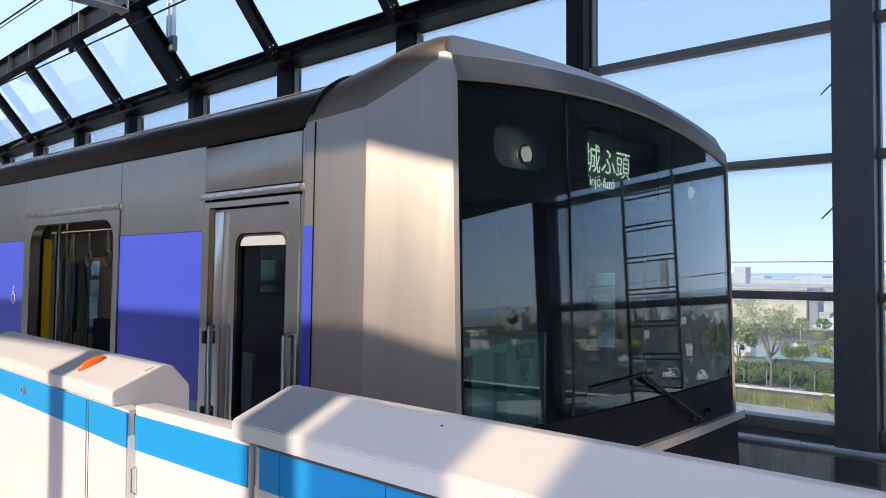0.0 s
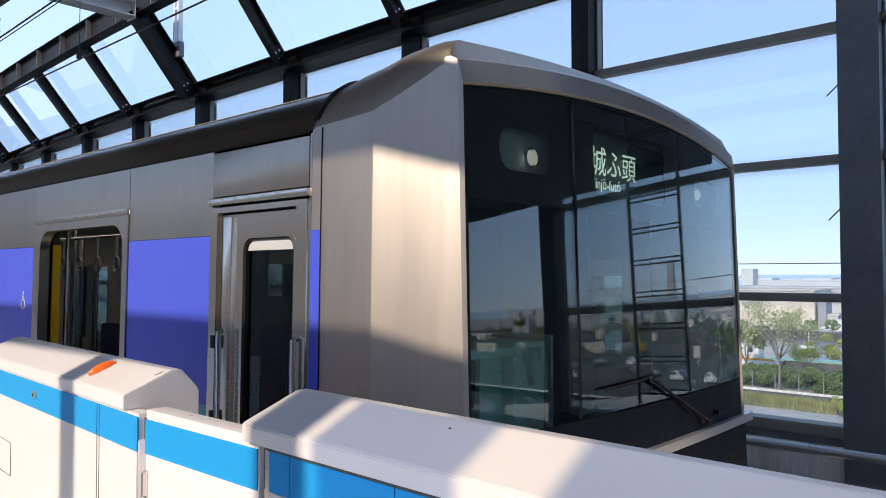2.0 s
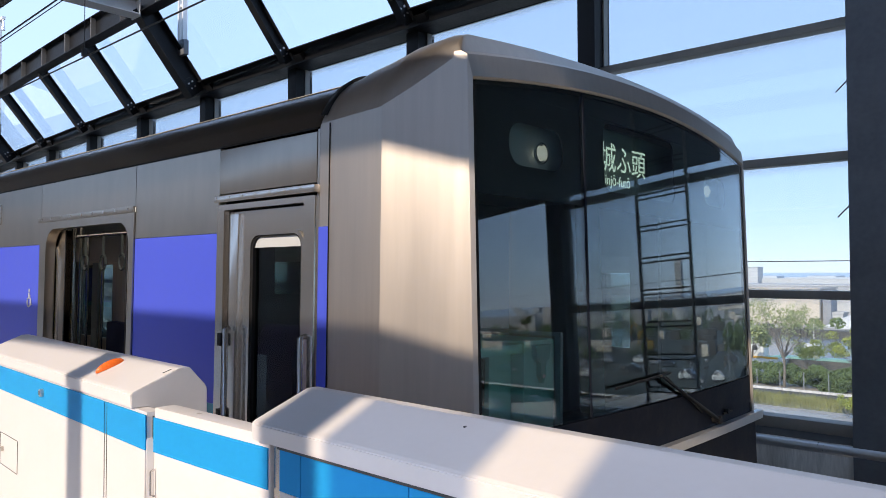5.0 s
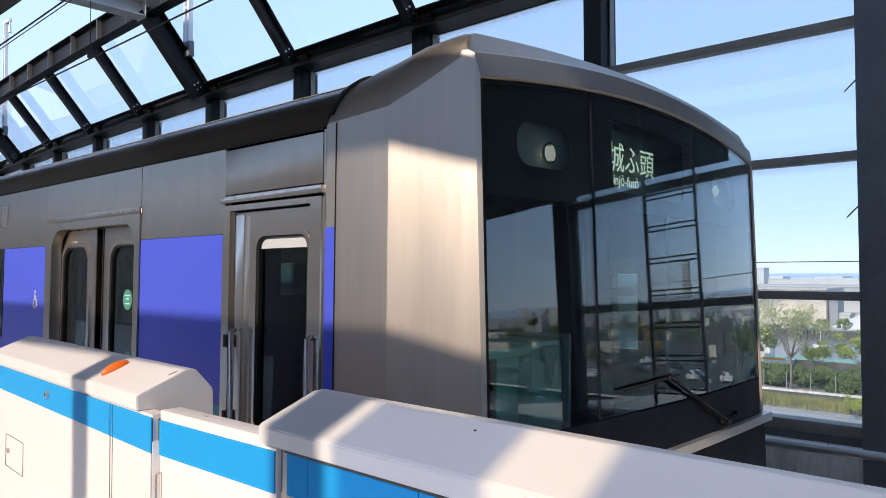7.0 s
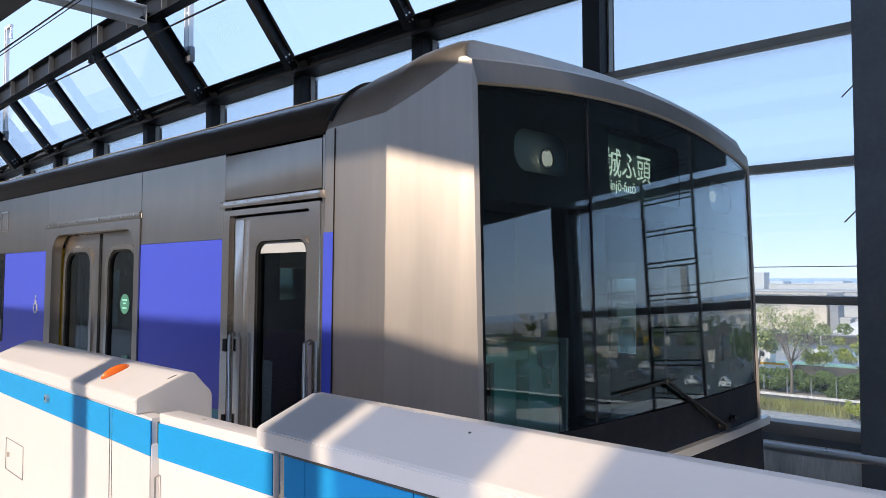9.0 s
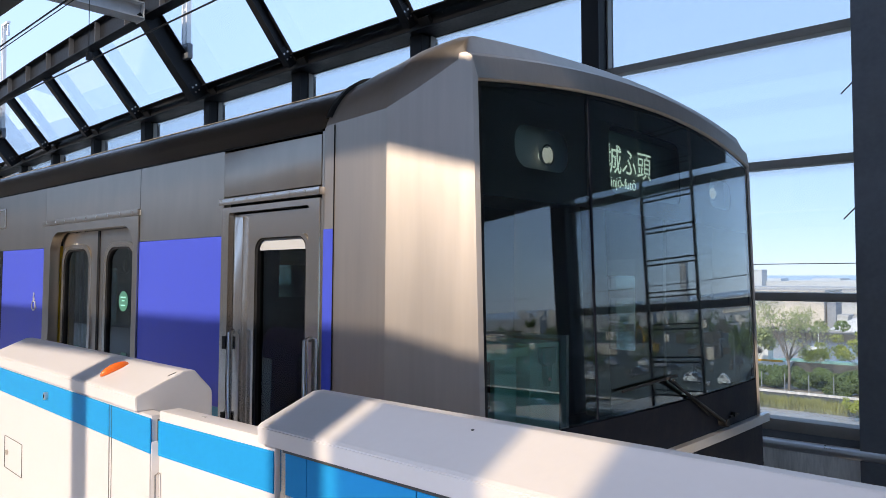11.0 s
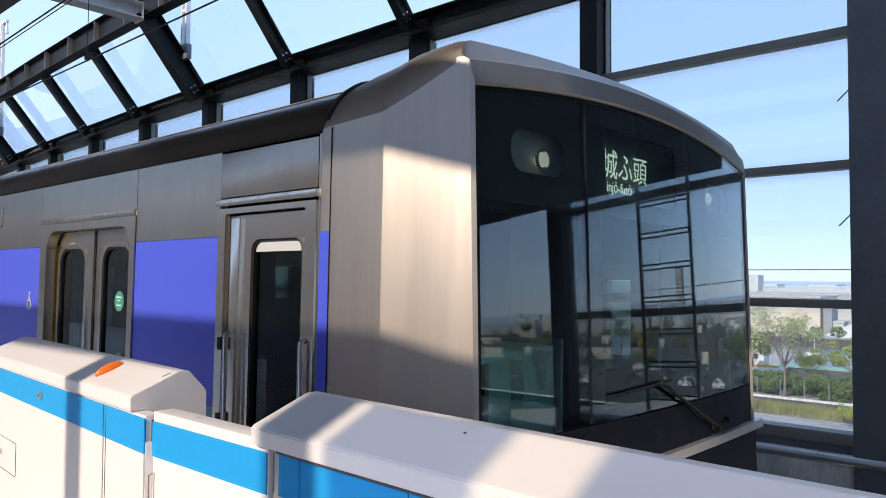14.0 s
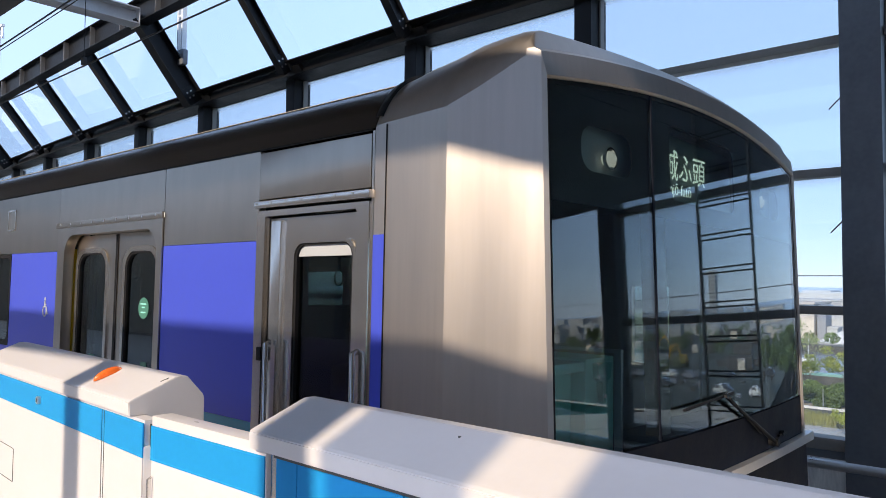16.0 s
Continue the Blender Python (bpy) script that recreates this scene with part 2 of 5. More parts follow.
# ---- mesh helpers ----
GZ = -11.2
MASTS = ((-11.5, 6.40, 5.33, 8.2), (-22.05, 6.88, 5.40, 8.3))
def box(bm, x0, x1, y0, y1, z0, z1, bevel=0.0):
    vs = [bm.verts.new((x, y, z)) for x in (x0, x1) for y in (y0, y1) for z in (z0, z1)]
    fs = [bm.faces.new([vs[i] for i in q]) for q in
          ((0, 1, 3, 2), (4, 6, 7, 5), (0, 4, 5, 1), (2, 3, 7, 6), (0, 2, 6, 4), (1, 5, 7, 3))]
    if bevel:
        es = {e for f in fs for e in f.edges}
        bmesh.ops.bevel(bm, geom=list(es), offset=bevel, segments=2, affect="EDGES", profile=0.6)
    return bm


def boxm(*a, **k):
    return box(bmesh.new(), *a, **k)


def tube(bm, pts, r, sides=8, r1=None):
    """A round bar along the points, tapering from r to r1."""
    pts = [Vector(p) for p in pts]
    rings = []
    for i, p in enumerate(pts):
        d = (pts[min(i + 1, len(pts) - 1)] - pts[max(i - 1, 0)]).normalized()
        a = d.orthogonal().normalized() if abs(d.z) > 0.9 else d.cross(Vector((0, 0, 1))).normalized()
        b = d.cross(a)
        rad = r + ((r1 if r1 is not None else r) - r) * i / max(1, len(pts) - 1)
        rings.append([bm.verts.new(p + (a * math.cos(2 * math.pi * k / sides) + b * math.sin(2 * math.pi * k / sides)) * rad)
                      for k in range(sides)])
    for q, s in zip(rings, rings[1:]):
        for k in range(sides):
            bm.faces.new((q[k], q[(k + 1) % sides], s[(k + 1) % sides], s[k]))
    bm.faces.new(rings[0][::-1])
    bm.faces.new(rings[-1])
    return bm


def tubem(*a, **k):
    return tube(bmesh.new(), *a, **k)


def rrect(x0, x1, z0, z1, r, n=6):
    """A rounded rectangle, as points (x, z); r: one radius or four, from the lower left anticlockwise."""
    rs = r if isinstance(r, tuple) else (r,) * 4
    out = []
    for (cx, cz, a0), q in zip(((x0, z0, 180), (x1, z0, 270), (x1, z1, 0), (x0, z1, 90)), rs):
        q = max(q, 0.0005)
        ox, oz = cx + (q if cx == x0 else -q), cz + (q if cz == z0 else -q)
        for k in range(n + 1):
            a = radians(a0 + 90 * k / n)
            out.append((ox + q * math.cos(a), oz + q * math.sin(a)))
    return out


def prism(bm, pts, put, d0, d1):
    """A solid from a flat outline; put(u, v, d) gives the place."""
    a = [bm.verts.new(put(u, v, d0)) for u, v in pts]
    b = [bm.verts.new(put(u, v, d1)) for u, v in pts]
    bm.faces.new(a)
    bm.faces.new(b[::-1])
    for i in range(len(pts)):
        j = (i + 1) % len(pts)
        bm.faces.new((a[i], b[i], b[j], a[j]))
    return bm


def ring(bm, outer, inner, put, d0, d1):
    """A frame between two outlines of the same count."""
    vs = [[bm.verts.new(put(u, v, d)) for u, v in o] for o in (outer, inner) for d in (d0, d1)]
    n = len(outer)
    for i in range(n):
        j = (i + 1) % n
        for p, q in ((0, 2), (2, 3), (3, 1), (1, 0)):
            bm.faces.new((vs[p][i], vs[p][j], vs[q][j], vs[q][i]))
    return bm


def XZ(u, v, d):
    return (u, d, v)


def mesh_of(name, bm, material, smooth=None):
    bmesh.ops.recalc_face_normals(bm, faces=bm.faces)
    lo = Vector([min(v.co[i] for v in bm.verts) for i in range(3)])
    hi = Vector([max(v.co[i] for v in bm.verts) for i in range(3)])
    c = (lo + hi) / 2
    bmesh.ops.translate(bm, verts=bm.verts, vec=-c)
    me = bpy.data.meshes.new(name)
    bm.to_mesh(me)
    bm.free()
    me.materials.append(material)
    if smooth is not None:
        me.shade_smooth()
        me.set_sharp_from_angle(angle=radians(smooth))
    return me, c


def part(name, bm, material, parent=None, label="", smooth=24):
    """Links a bmesh, whose points are in the world, as one mesh object under a thing."""
    me, c = mesh_of(name, bm, material, smooth)
    ob = new(name, me)
    ob.location = c
    if parent is not None:
        ob.parent = parent
        ob.matrix_parent_inverse = ORIGIN[parent.name].inverted()
    ORIGIN[ob.name] = Matrix.Translation(c)
    if label:
        ob["label"] = label
    return ob


ORIGIN = {}


def thing(name, place, label, category, group="", kind=""):
    ob = new(name)
    ob.location = place
    ob.empty_display_size = 0.1
    ORIGIN[ob.name] = Matrix.Translation(place)
    return tagged(ob, label, category, group, kind)


def solid(name, bm, material, label, category="", group="", kind="", smooth=24):
    return tagged(part(name, bm, material, None, "", smooth), label, category, group, kind)


def text_mesh(body, size, m, name, material, parent, label=""):
    cu = bpy.data.curves.new(name, "FONT")
    cu.body, cu.size, cu.extrude = body, size, 0.0006
    tmp = bpy.data.objects.new(name, cu)
    scene.collection.objects.link(tmp)
    bpy.context.view_layer.update()
    me = bpy.data.meshes.new_from_object(tmp)
    bpy.data.objects.remove(tmp)
    bm = bmesh.new()
    bm.from_mesh(me)
    bmesh.ops.transform(bm, matrix=m, verts=bm.verts)
    return part(name, bm, material, parent, label, None)


# ---- platform, track, station frame ----
def build_platform():
    solid("platform_floor", boxm(-40, 40, -9.0, 1.62, -0.35, 0.0), FLOOR, "pale grey concrete platform floor", "", "", "structure")
    solid("platform_wall", boxm(-40, 40, 1.30, 1.60, -1.6, -0.352), CONCRETE, "concrete platform edge wall", "", "", "structure")
    solid("track_bed", boxm(-60, 60, 1.6, 7.3, -1.75, -1.45), BALLAST, "brown grey ballast track bed", "", "", "structure")
    solid("parapet_wall", boxm(-60, 60, 6.82, 7.02, -1.449, 0.10, bevel=0.01), CONCRETE, "stained grey concrete parapet wall", "", "", "structure")
    for y in (2.76, 3.84):
        bm = boxm(-60, 60, y - 0.035, y + 0.035, -1.30, -1.26)
        box(bm, -60, 60, y - 0.009, y + 0.009, -1.38, -1.302)
        box(bm, -60, 60, y - 0.06, y + 0.06, -1.40, -1.382)
        solid("rail", bm, RAIL, "worn brown steel running rail on the track bed", "rail", "rails")
    bm = tubem([(-60, 6.72, 0.165), (60, 6.72, 0.165)], 0.045, 10)
    solid("pipe", bm, GALV, "galvanised steel conduit pipe along the parapet", "pipe", "", "", 60)


POST_X = [2.0, -1.405, -3.945, -6.43, -8.94, -11.54, -14.05, -16.66, -19.38, -22.1, -24.8, -27.5, -30.2]
NEAR_POST = 1
WALL_Y = 6.9
EAVE_Y, EAVE_Z = 6.76, 4.715
RIDGE_Y, RIDGE_Z = 5.62, 5.945
CEIL_Y = 4.3


def bend(x):
    """The station follows a gentle curve: its wall draws away from the track further back."""
    return 0.0021 * max(0.0, -4.5 - x) ** 2


def bent(bm):
    for v in bm.verts:
        v.co.y += bend(v.co.x)
    return bm


def build_wall_frame():
    for i, x in enumerate(POST_X):
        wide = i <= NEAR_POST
        # The far posts' shade is put into their darker colour.
        w, m = (0.15, STRUCT) if wide else (0.10, STRUCT_SHADED)
        label = "broad mottled grey steel column of the glazed wall" if wide else "narrow steel post of the glazed wall, shade put into its colour"
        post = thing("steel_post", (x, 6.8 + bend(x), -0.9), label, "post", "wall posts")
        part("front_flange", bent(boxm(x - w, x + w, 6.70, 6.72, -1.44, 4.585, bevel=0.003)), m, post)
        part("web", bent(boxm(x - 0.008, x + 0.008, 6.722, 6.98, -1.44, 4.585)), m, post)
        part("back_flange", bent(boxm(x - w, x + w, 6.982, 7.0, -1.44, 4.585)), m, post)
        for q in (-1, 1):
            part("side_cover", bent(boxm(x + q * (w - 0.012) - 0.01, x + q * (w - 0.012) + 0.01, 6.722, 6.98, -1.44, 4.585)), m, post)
    # rails between the posts, and the panes in them
    levels = (3.645, 2.545, 1.40)
    for i, (a, b) in enumerate(zip(POST_X[1:], POST_X)):
        x0, x1 = a + (0.151 if i == 0 else 0.101), b - (0.151 if i < 2 else 0.101)
        frame_bay = thing("window_wall_bay", ((x0 + x1) / 2, WALL_Y + bend(a), 0.3), "glazed wall bay with brown grey aluminium rails and dusty panes", "glazed wall", "wall bays")
        for z in levels:
            part("mullion", bent(boxm(x0, x1, 6.80, 6.93, z - 0.036, z + 0.036, bevel=0.006)), MULL, frame_bay)
        part("sill", bent(boxm(x0, x1, 6.78, 6.95, 0.262, 0.36, bevel=0.008)), MULL, frame_bay)
        part("lower_sill", bent(boxm(x0, x1, 6.82, 6.95, 0.19, 0.258)), STRUCT, frame_bay)
        part("head", bent(boxm(x0, x1, 6.946, 6.98, 4.585, 4.72, bevel=0.004)), STRUCT_SHADED, frame_bay)
        for x in (x0 + 0.009, x1 - 0.009):
            part("jamb", bent(boxm(x - 0.008, x + 0.008, 6.86, 6.94, 0.361, 4.585)), MULL, frame_bay)
        edges = (0.36, *sorted(levels), 4.58)
        for z0, z1 in zip(edges, edges[1:]):
            p = part("pane", bent(boxm(x0 + 0.005, x1 - 0.005, 6.952, 6.958, z0 - 0.02, z1 + 0.02)), PANE, frame_bay, "dusty clear glass pane")
            p.visible_shadow = False
    # short window stays that stick out from the near post
    for z in (3.10, 2.085):
        x = POST_X[NEAR_POST] - 0.15
        bm = tubem([(x, 6.76, z + 0.05), (x - 0.085, 6.72, z - 0.05)], 0.006, 6)
        solid("window_stay", bm, WIRE, "thin black metal stay on the steel post", "window stay", "window stays")


def build_roof():
    spans = [(b, a) for a, b in zip(POST_X, POST_X[1:])]
    eave = thing("eave_beam", (POST_X[4], EAVE_Y, EAVE_Z), "steel eaves beam above the posts, shade put into its colour", "beam")
    purlin = thing("purlin", (POST_X[4], RIDGE_Y, RIDGE_Z), "steel purlin that runs along the glass roof, shade put into its colour", "beam")
    for a, b in spans:
        for beam, cy, cz, w, h in ((eave, EAVE_Y, EAVE_Z, 0.36, 0.25), (purlin, RIDGE_Y, RIDGE_Z, 0.20, 0.40)):
            part("bottom_flange", bent(boxm(a, b, cy - w / 2, cy + w / 2, cz - h / 2, cz - h / 2 + 0.014)), STRUCT_SHADED, beam)
            part("top_flange", bent(boxm(a, b, cy - w / 2, cy + w / 2, cz + h / 2 - 0.014, cz + h / 2)), STRUCT_SHADED, beam)
            part("web", bent(boxm(a, b, cy - 0.005, cy + 0.005, cz - h / 2 + 0.014, cz + h / 2 - 0.014)), STRUCT_SHADED, beam)
    for a, b in spans:
        for f in (0.25, 0.75):
            x = a + (b - a) * f
            solid("stiffener", bent(boxm(x - 0.007, x + 0.007, RIDGE_Y - 0.095, RIDGE_Y - 0.006, RIDGE_Z - 0.18, RIDGE_Z + 0.18)), MULL, "pale steel stiffener plate in the purlin", "stiffener plate", "purlin stiffeners")
    lo, hi = Vector((0, EAVE_Y - 0.17, EAVE_Z + 0.01)), Vector((0, RIDGE_Y + 0.08, RIDGE_Z - 0.105))
    way = (hi - lo).normalized()
    up = Vector((0, -way.z, way.y))
    if up.z < 0:
        up = -up
    length = (hi - lo).length
    for i, x in enumerate(POST_X):
        main = (i - NEAR_POST) % 4 == 0
        w, h, low = (0.22, 0.34, 0.06) if main else (0.13, 0.18, 0.0)
        raf = thing("rafter", (x, EAVE_Y + bend(x), EAVE_Z), "sloping steel rafter bolted to the eaves beam, shade put into its colour", "rafter", "rafters")
        o = Vector((x, lo.y + bend(x), lo.z)) - up * low

        def slab(u0, u1, s0, s1, e0, e1):
            b = bmesh.new()
            vs = [b.verts.new(o + Vector((u, 0, 0)) + way * s + up * e) for u in (u0, u1) for s in (s0, s1) for e in (e0, e1)]
            for q in ((0, 1, 3, 2), (4, 6, 7, 5), (0, 4, 5, 1), (2, 3, 7, 6), (0, 2, 6, 4), (1, 5, 7, 3)):
                b.faces.new([vs[k] for k in q])
            return b
        start, end = (-0.06, length + 0.1) if main else (-0.03, length)
        part("top_flange", slab(-w / 2, w / 2, start, end, h / 2 - 0.016, h / 2), STRUCT_SHADED, raf)
        part("bottom_flange", slab(-w / 2, w / 2, start, end, -h / 2, -h / 2 + 0.016), STRUCT_SHADED, raf)
        part("web", slab(-0.006, 0.006, start, end, -h / 2 + 0.016, h / 2 - 0.016), STRUCT_SHADED, raf)
        part("gusset", slab(0.012, 0.024, -0.07, 0.22, -h / 2 + 0.018, h / 2 - 0.018), STRUCT_SHADED, raf)
        for s in (0.05, 0.14):
            for e in (-0.04, 0.04):
                part("bolt", slab(0.024, 0.036, s - 0.012, s + 0.012, e - 0.012, e + 0.012), GALV, raf)
        part("cleat", slab(0.06, 0.24, -0.12, -0.02, h / 2 - 0.01, h / 2 + 0.05), STRUCT_SHADED, raf)
        if i + 1 < len(POST_X):
            xb = POST_X[i + 1]
            b = bmesh.new()
            off = up * 0.145
            c = [Vector((xx, lo.y + bend(xx), lo.z)) + way * s + off for xx, s in ((xb, -0.16), (x, -0.16), (x, length), (xb, length))]
            vs = [b.verts.new(p) for p in c] + [b.verts.new(p + up * 0.006) for p in c]
            for q in ((0, 1, 2, 3), (7, 6, 5, 4), (0, 4, 5, 1), (1, 5, 6, 2), (2, 6, 7, 3), (3, 7, 4, 0)):
                b.faces.new([vs[k] for k in q])
            rp = solid("roof_pane", b, ROOFPANE, "large clear sloping roof glass pane", "", "", "structure")
            rp.visible_shadow = False
    # pale beams that cross the platform from the main rafters
    for i, x in enumerate(POST_X):
        if (i - NEAR_POST) % 4 == 0:
            bm = bmesh.new()
            yb = RIDGE_Y + bend(x) - 0.11
            for z0, z1, w in ((5.69, 5.71, 0.30), (5.93, 5.95, 0.30), (5.71, 5.93, 0.012)):
                box(bm, x - w / 2, x + w / 2, -3.03, yb, z0, z1)
            box(bm, x - 0.14, x + 0.14, yb, yb + 0.012, 5.66, 5.952)
            solid("tie_beam", bm, PALE, "pale grey steel beam across the platform roof", "beam", "tie beams")
    # white masts that stand on the main rafters, seen through the glass
    for x, y, foot, top in MASTS:
        mast = thing("roof_mast", (x, y, foot), "white steel mast standing on the roof rafter", "mast", "roof masts")
        for q in (-0.065, 0.065):
            part("leg", boxm(x + q - 0.022, x + q + 0.022, y - 0.04, y + 0.04, foot + 0.06, top), MASTWHITE, mast)
        part("foot_plate", boxm(x - 0.10, x + 0.13, y - 0.05, y + 0.05, foot - 0.12, foot + 0.14, bevel=0.02), STRUCT, mast)
        part("cap", boxm(x - 0.087, x + 0.36, y - 0.04, y + 0.04, top + 0.001, top + 0.07), MASTWHITE, mast)
        part("insulator", tubem([(x + 0.32, y, top - 0.30), (x + 0.32, y, top)], 0.05, 10, 0.02), GALV, mast)
        for k in range(4):
            z = top - 0.35 - k * 0.6
            part("lacing", boxm(x - 0.042, x + 0.042, y - 0.03, y + 0.03, z - 0.02, z + 0.02), MASTWHITE, mast)


def build_wires():
    solid("contact_wire", tubem([(-60, 3.3, 3.77), (-10, 3.3, 3.795), (-4, 3.3, 3.84), (1.5, 3.3, 3.86), (60, 3.3, 3.86)], 0.008, 6), WIRE, "black overhead contact wire above the track", "overhead wire", "overhead wires")
    for z, y, name, r in ((4.41, 3.3, "messenger_wire", 0.010), (4.42, 3.36, "feeder_wire", 0.006)):
        pts = [(x, y, z + 0.0016 * (x + 19) ** 2) for x in range(-38, 2, 3)]
        solid(name, tubem(pts, r, 6), WIRE, "black overhead wire that sags above the track", "overhead wire", "overhead wires")
    for x in (-7.8, -15.3, -22.8):
        top = 4.41 + 0.0016 * (x + 19) ** 2
        bm = tubem([(x, 3.3, 3.795), (x, 3.3, top)], 0.004, 5)
        box(bm, x - 0.01, x + 0.01, 3.29, 3.37, top - 0.005, top + 0.012)
        box(bm, x - 0.03, x + 0.03, 3.28, 3.32, 3.82, 3.90, 0.005)
        solid("wire_hanger", bm, WIRE, "thin black hanger that carries the overhead wire", "wire hanger", "wire hangers")


def build_shade_casters():
    """Unseen frame added on the platform's sunny side, to shade train and fence."""
    y = -3.2
    solid("shelter_lintel", boxm(-40, 40, y - 0.05, y + 0.05, 4.02, 4.445), STRUCT, "unseen dark grey beam added to shade the train's lower side", "beam")
    for a, b in ((-2.475, -2.345), (-1.365, -1.185), (-5.6, -5.45), (-8.6, -8.45), (4.0, 4.15)):
        k = 0.1 * (1.05 - y)
        solid("shelter_post", boxm(a + k, b + k, y - 0.04, y + 0.04, 0.0, 4.018), STRUCT, "unseen dark grey post added to shade the fence", "post", "shelter posts")
    # Added frosted panes let part of the sun through to the fence.
    for a, b in ((-1.14, -0.76), (-0.58, 1.6)):
        k = 0.1 * (1.05 - y)
        solid("shelter_glass", boxm(a + k, b + k, y - 0.01, y + 0.01, 0.0, 4.018), PANE_SHADE, "unseen frosted glass pane added to dim the sun on the fence", "glass pane", "shelter panes")
    for x in (-36, -24, -12, 3.0, 12, 24, 36):
        solid("shelter_post", boxm(x - 0.1, x + 0.1, y - 0.05, y + 0.05, 4.447, 5.80), STRUCT, "unseen dark grey post between the added shade beams", "post", "shelter posts")
    solid("shelter_beam", boxm(-40, 40, -3.14, -3.04, 5.08, 5.42), STRUCT, "unseen dark grey upper beam added to shade the train's top", "beam")
    # Unseen wall and ceilings, added to block sun and darken reflections.
    solid("hall_wall", boxm(-40, 40, -3.14, -3.04, 5.80, 10.6), ROOFMAT, "unseen plain wall added above the beam to block the sun", "", "", "structure")
    solid("ceiling", boxm(-40, 40, -3.03, 1.5, 5.96, 6.10), ROOFMAT, "unseen plain ceiling added to block sun and sky", "", "", "structure")
    solid("ceiling_edge", boxm(-40, 40, 1.502, CEIL_Y, 5.96, 6.10), UNSEEN_DARK, "unseen dark panel added so the train's shoulder mirrors darkness", "", "", "structure")
    solid("upper_wall_panel", boxm(-1.0, 15.0, 6.66, 6.69, 2.62, 5.0), STRUCT, "opaque panels above the glazing ahead of the train", "", "", "structure")
    # Unseen walls, added to darken what the train's steel side mirrors.
    solid("wall_opposite", boxm(-40, 40, -9.3, -9.0, 0.0, 4.7), OPPOSITE, "unseen plain brown grey wall added to darken the steel's reflections", "", "", "structure")
    solid("wall_end", boxm(-40.3, -40.0, -9.3, 1.3, 0.0, 6.1), OPPOSITE, "unseen plain wall added at the platform's end to darken reflections", "", "", "structure")
    # Unseen ceiling, added to darken the windscreen's mirrored view.
    solid("track_ceiling", boxm(1.2, 15.0, 1.302, 6.70, 5.0, 5.12), UNSEEN_DARK, "unseen opaque ceiling added ahead to darken the windscreen's reflection", "", "", "structure")


def build_ladder():
    """An upright steel ladder fixed to the wall ahead of the train, seen mirrored in the windscreen."""
    lad = thing("wall_ladder", (-0.07, 6.6, 0.4), "dark steel ladder with double rungs on the wall", "ladder")
    for x in (-0.48, 0.33):
        part("stile", boxm(x - 0.018, x + 0.018, 6.56, 6.62, -1.44, 4.48, bevel=0.004), MULL, lad)
        for z in (0.31, 2.545, 3.645):
            part("bracket", boxm(x - 0.02, x + 0.02, 6.622, 6.70, z - 0.02, z + 0.02), MULL, lad)
    for k in range(15):
        z = 0.0 + 0.3 * k
        for d in (0.0, 0.045):
            part("rung", tubem([(-0.461, 6.59, z + d), (0.311, 6.59, z + d)], 0.008, 6), WIRE, lad, "", 60)


# ---- platform edge fence ----
def lid_section(front):
    return [(front + 0.002, 1.247), (front, 1.284), (front + 0.008, 1.290), (1.185, 1.343), (1.215, 1.343), (1.262, 1.290), (1.268, 1.278), (1.268, 1.18), (1.10, 1.18), (1.10, 1.247)]


def YZ(u, v, d):
    return (d, u, v)


def fence_box(x0, x1, lid0, lid1, label, front=1.038):
    th = thing("platform_fence", ((x0 + x1) / 2, 1.15, 0.0), label, "platform fence", "platform fence units")
    bm = bmesh.new()
    prism(bm, lid_section(front), YZ, lid0, lid1)
    bmesh.ops.recalc_face_normals(bm, faces=bm.faces)
    es = [e for e in bm.edges if e.calc_face_angle(0) > 0.3]
    bmesh.ops.bevel(bm, geom=es, offset=0.0022, segments=2, affect="EDGES")
    part("lid", bm, WHITE, th, "white sloped cover", 10)
    part("body", boxm(x0, x1, 1.060, 1.25, 0.02, 1.179, bevel=0.004), WHITE, th)
    part("neck", boxm(x0 + 0.004, x1 - 0.004, 1.0625, 1.099, 1.17, 1.246), WHITE, th)
    return th


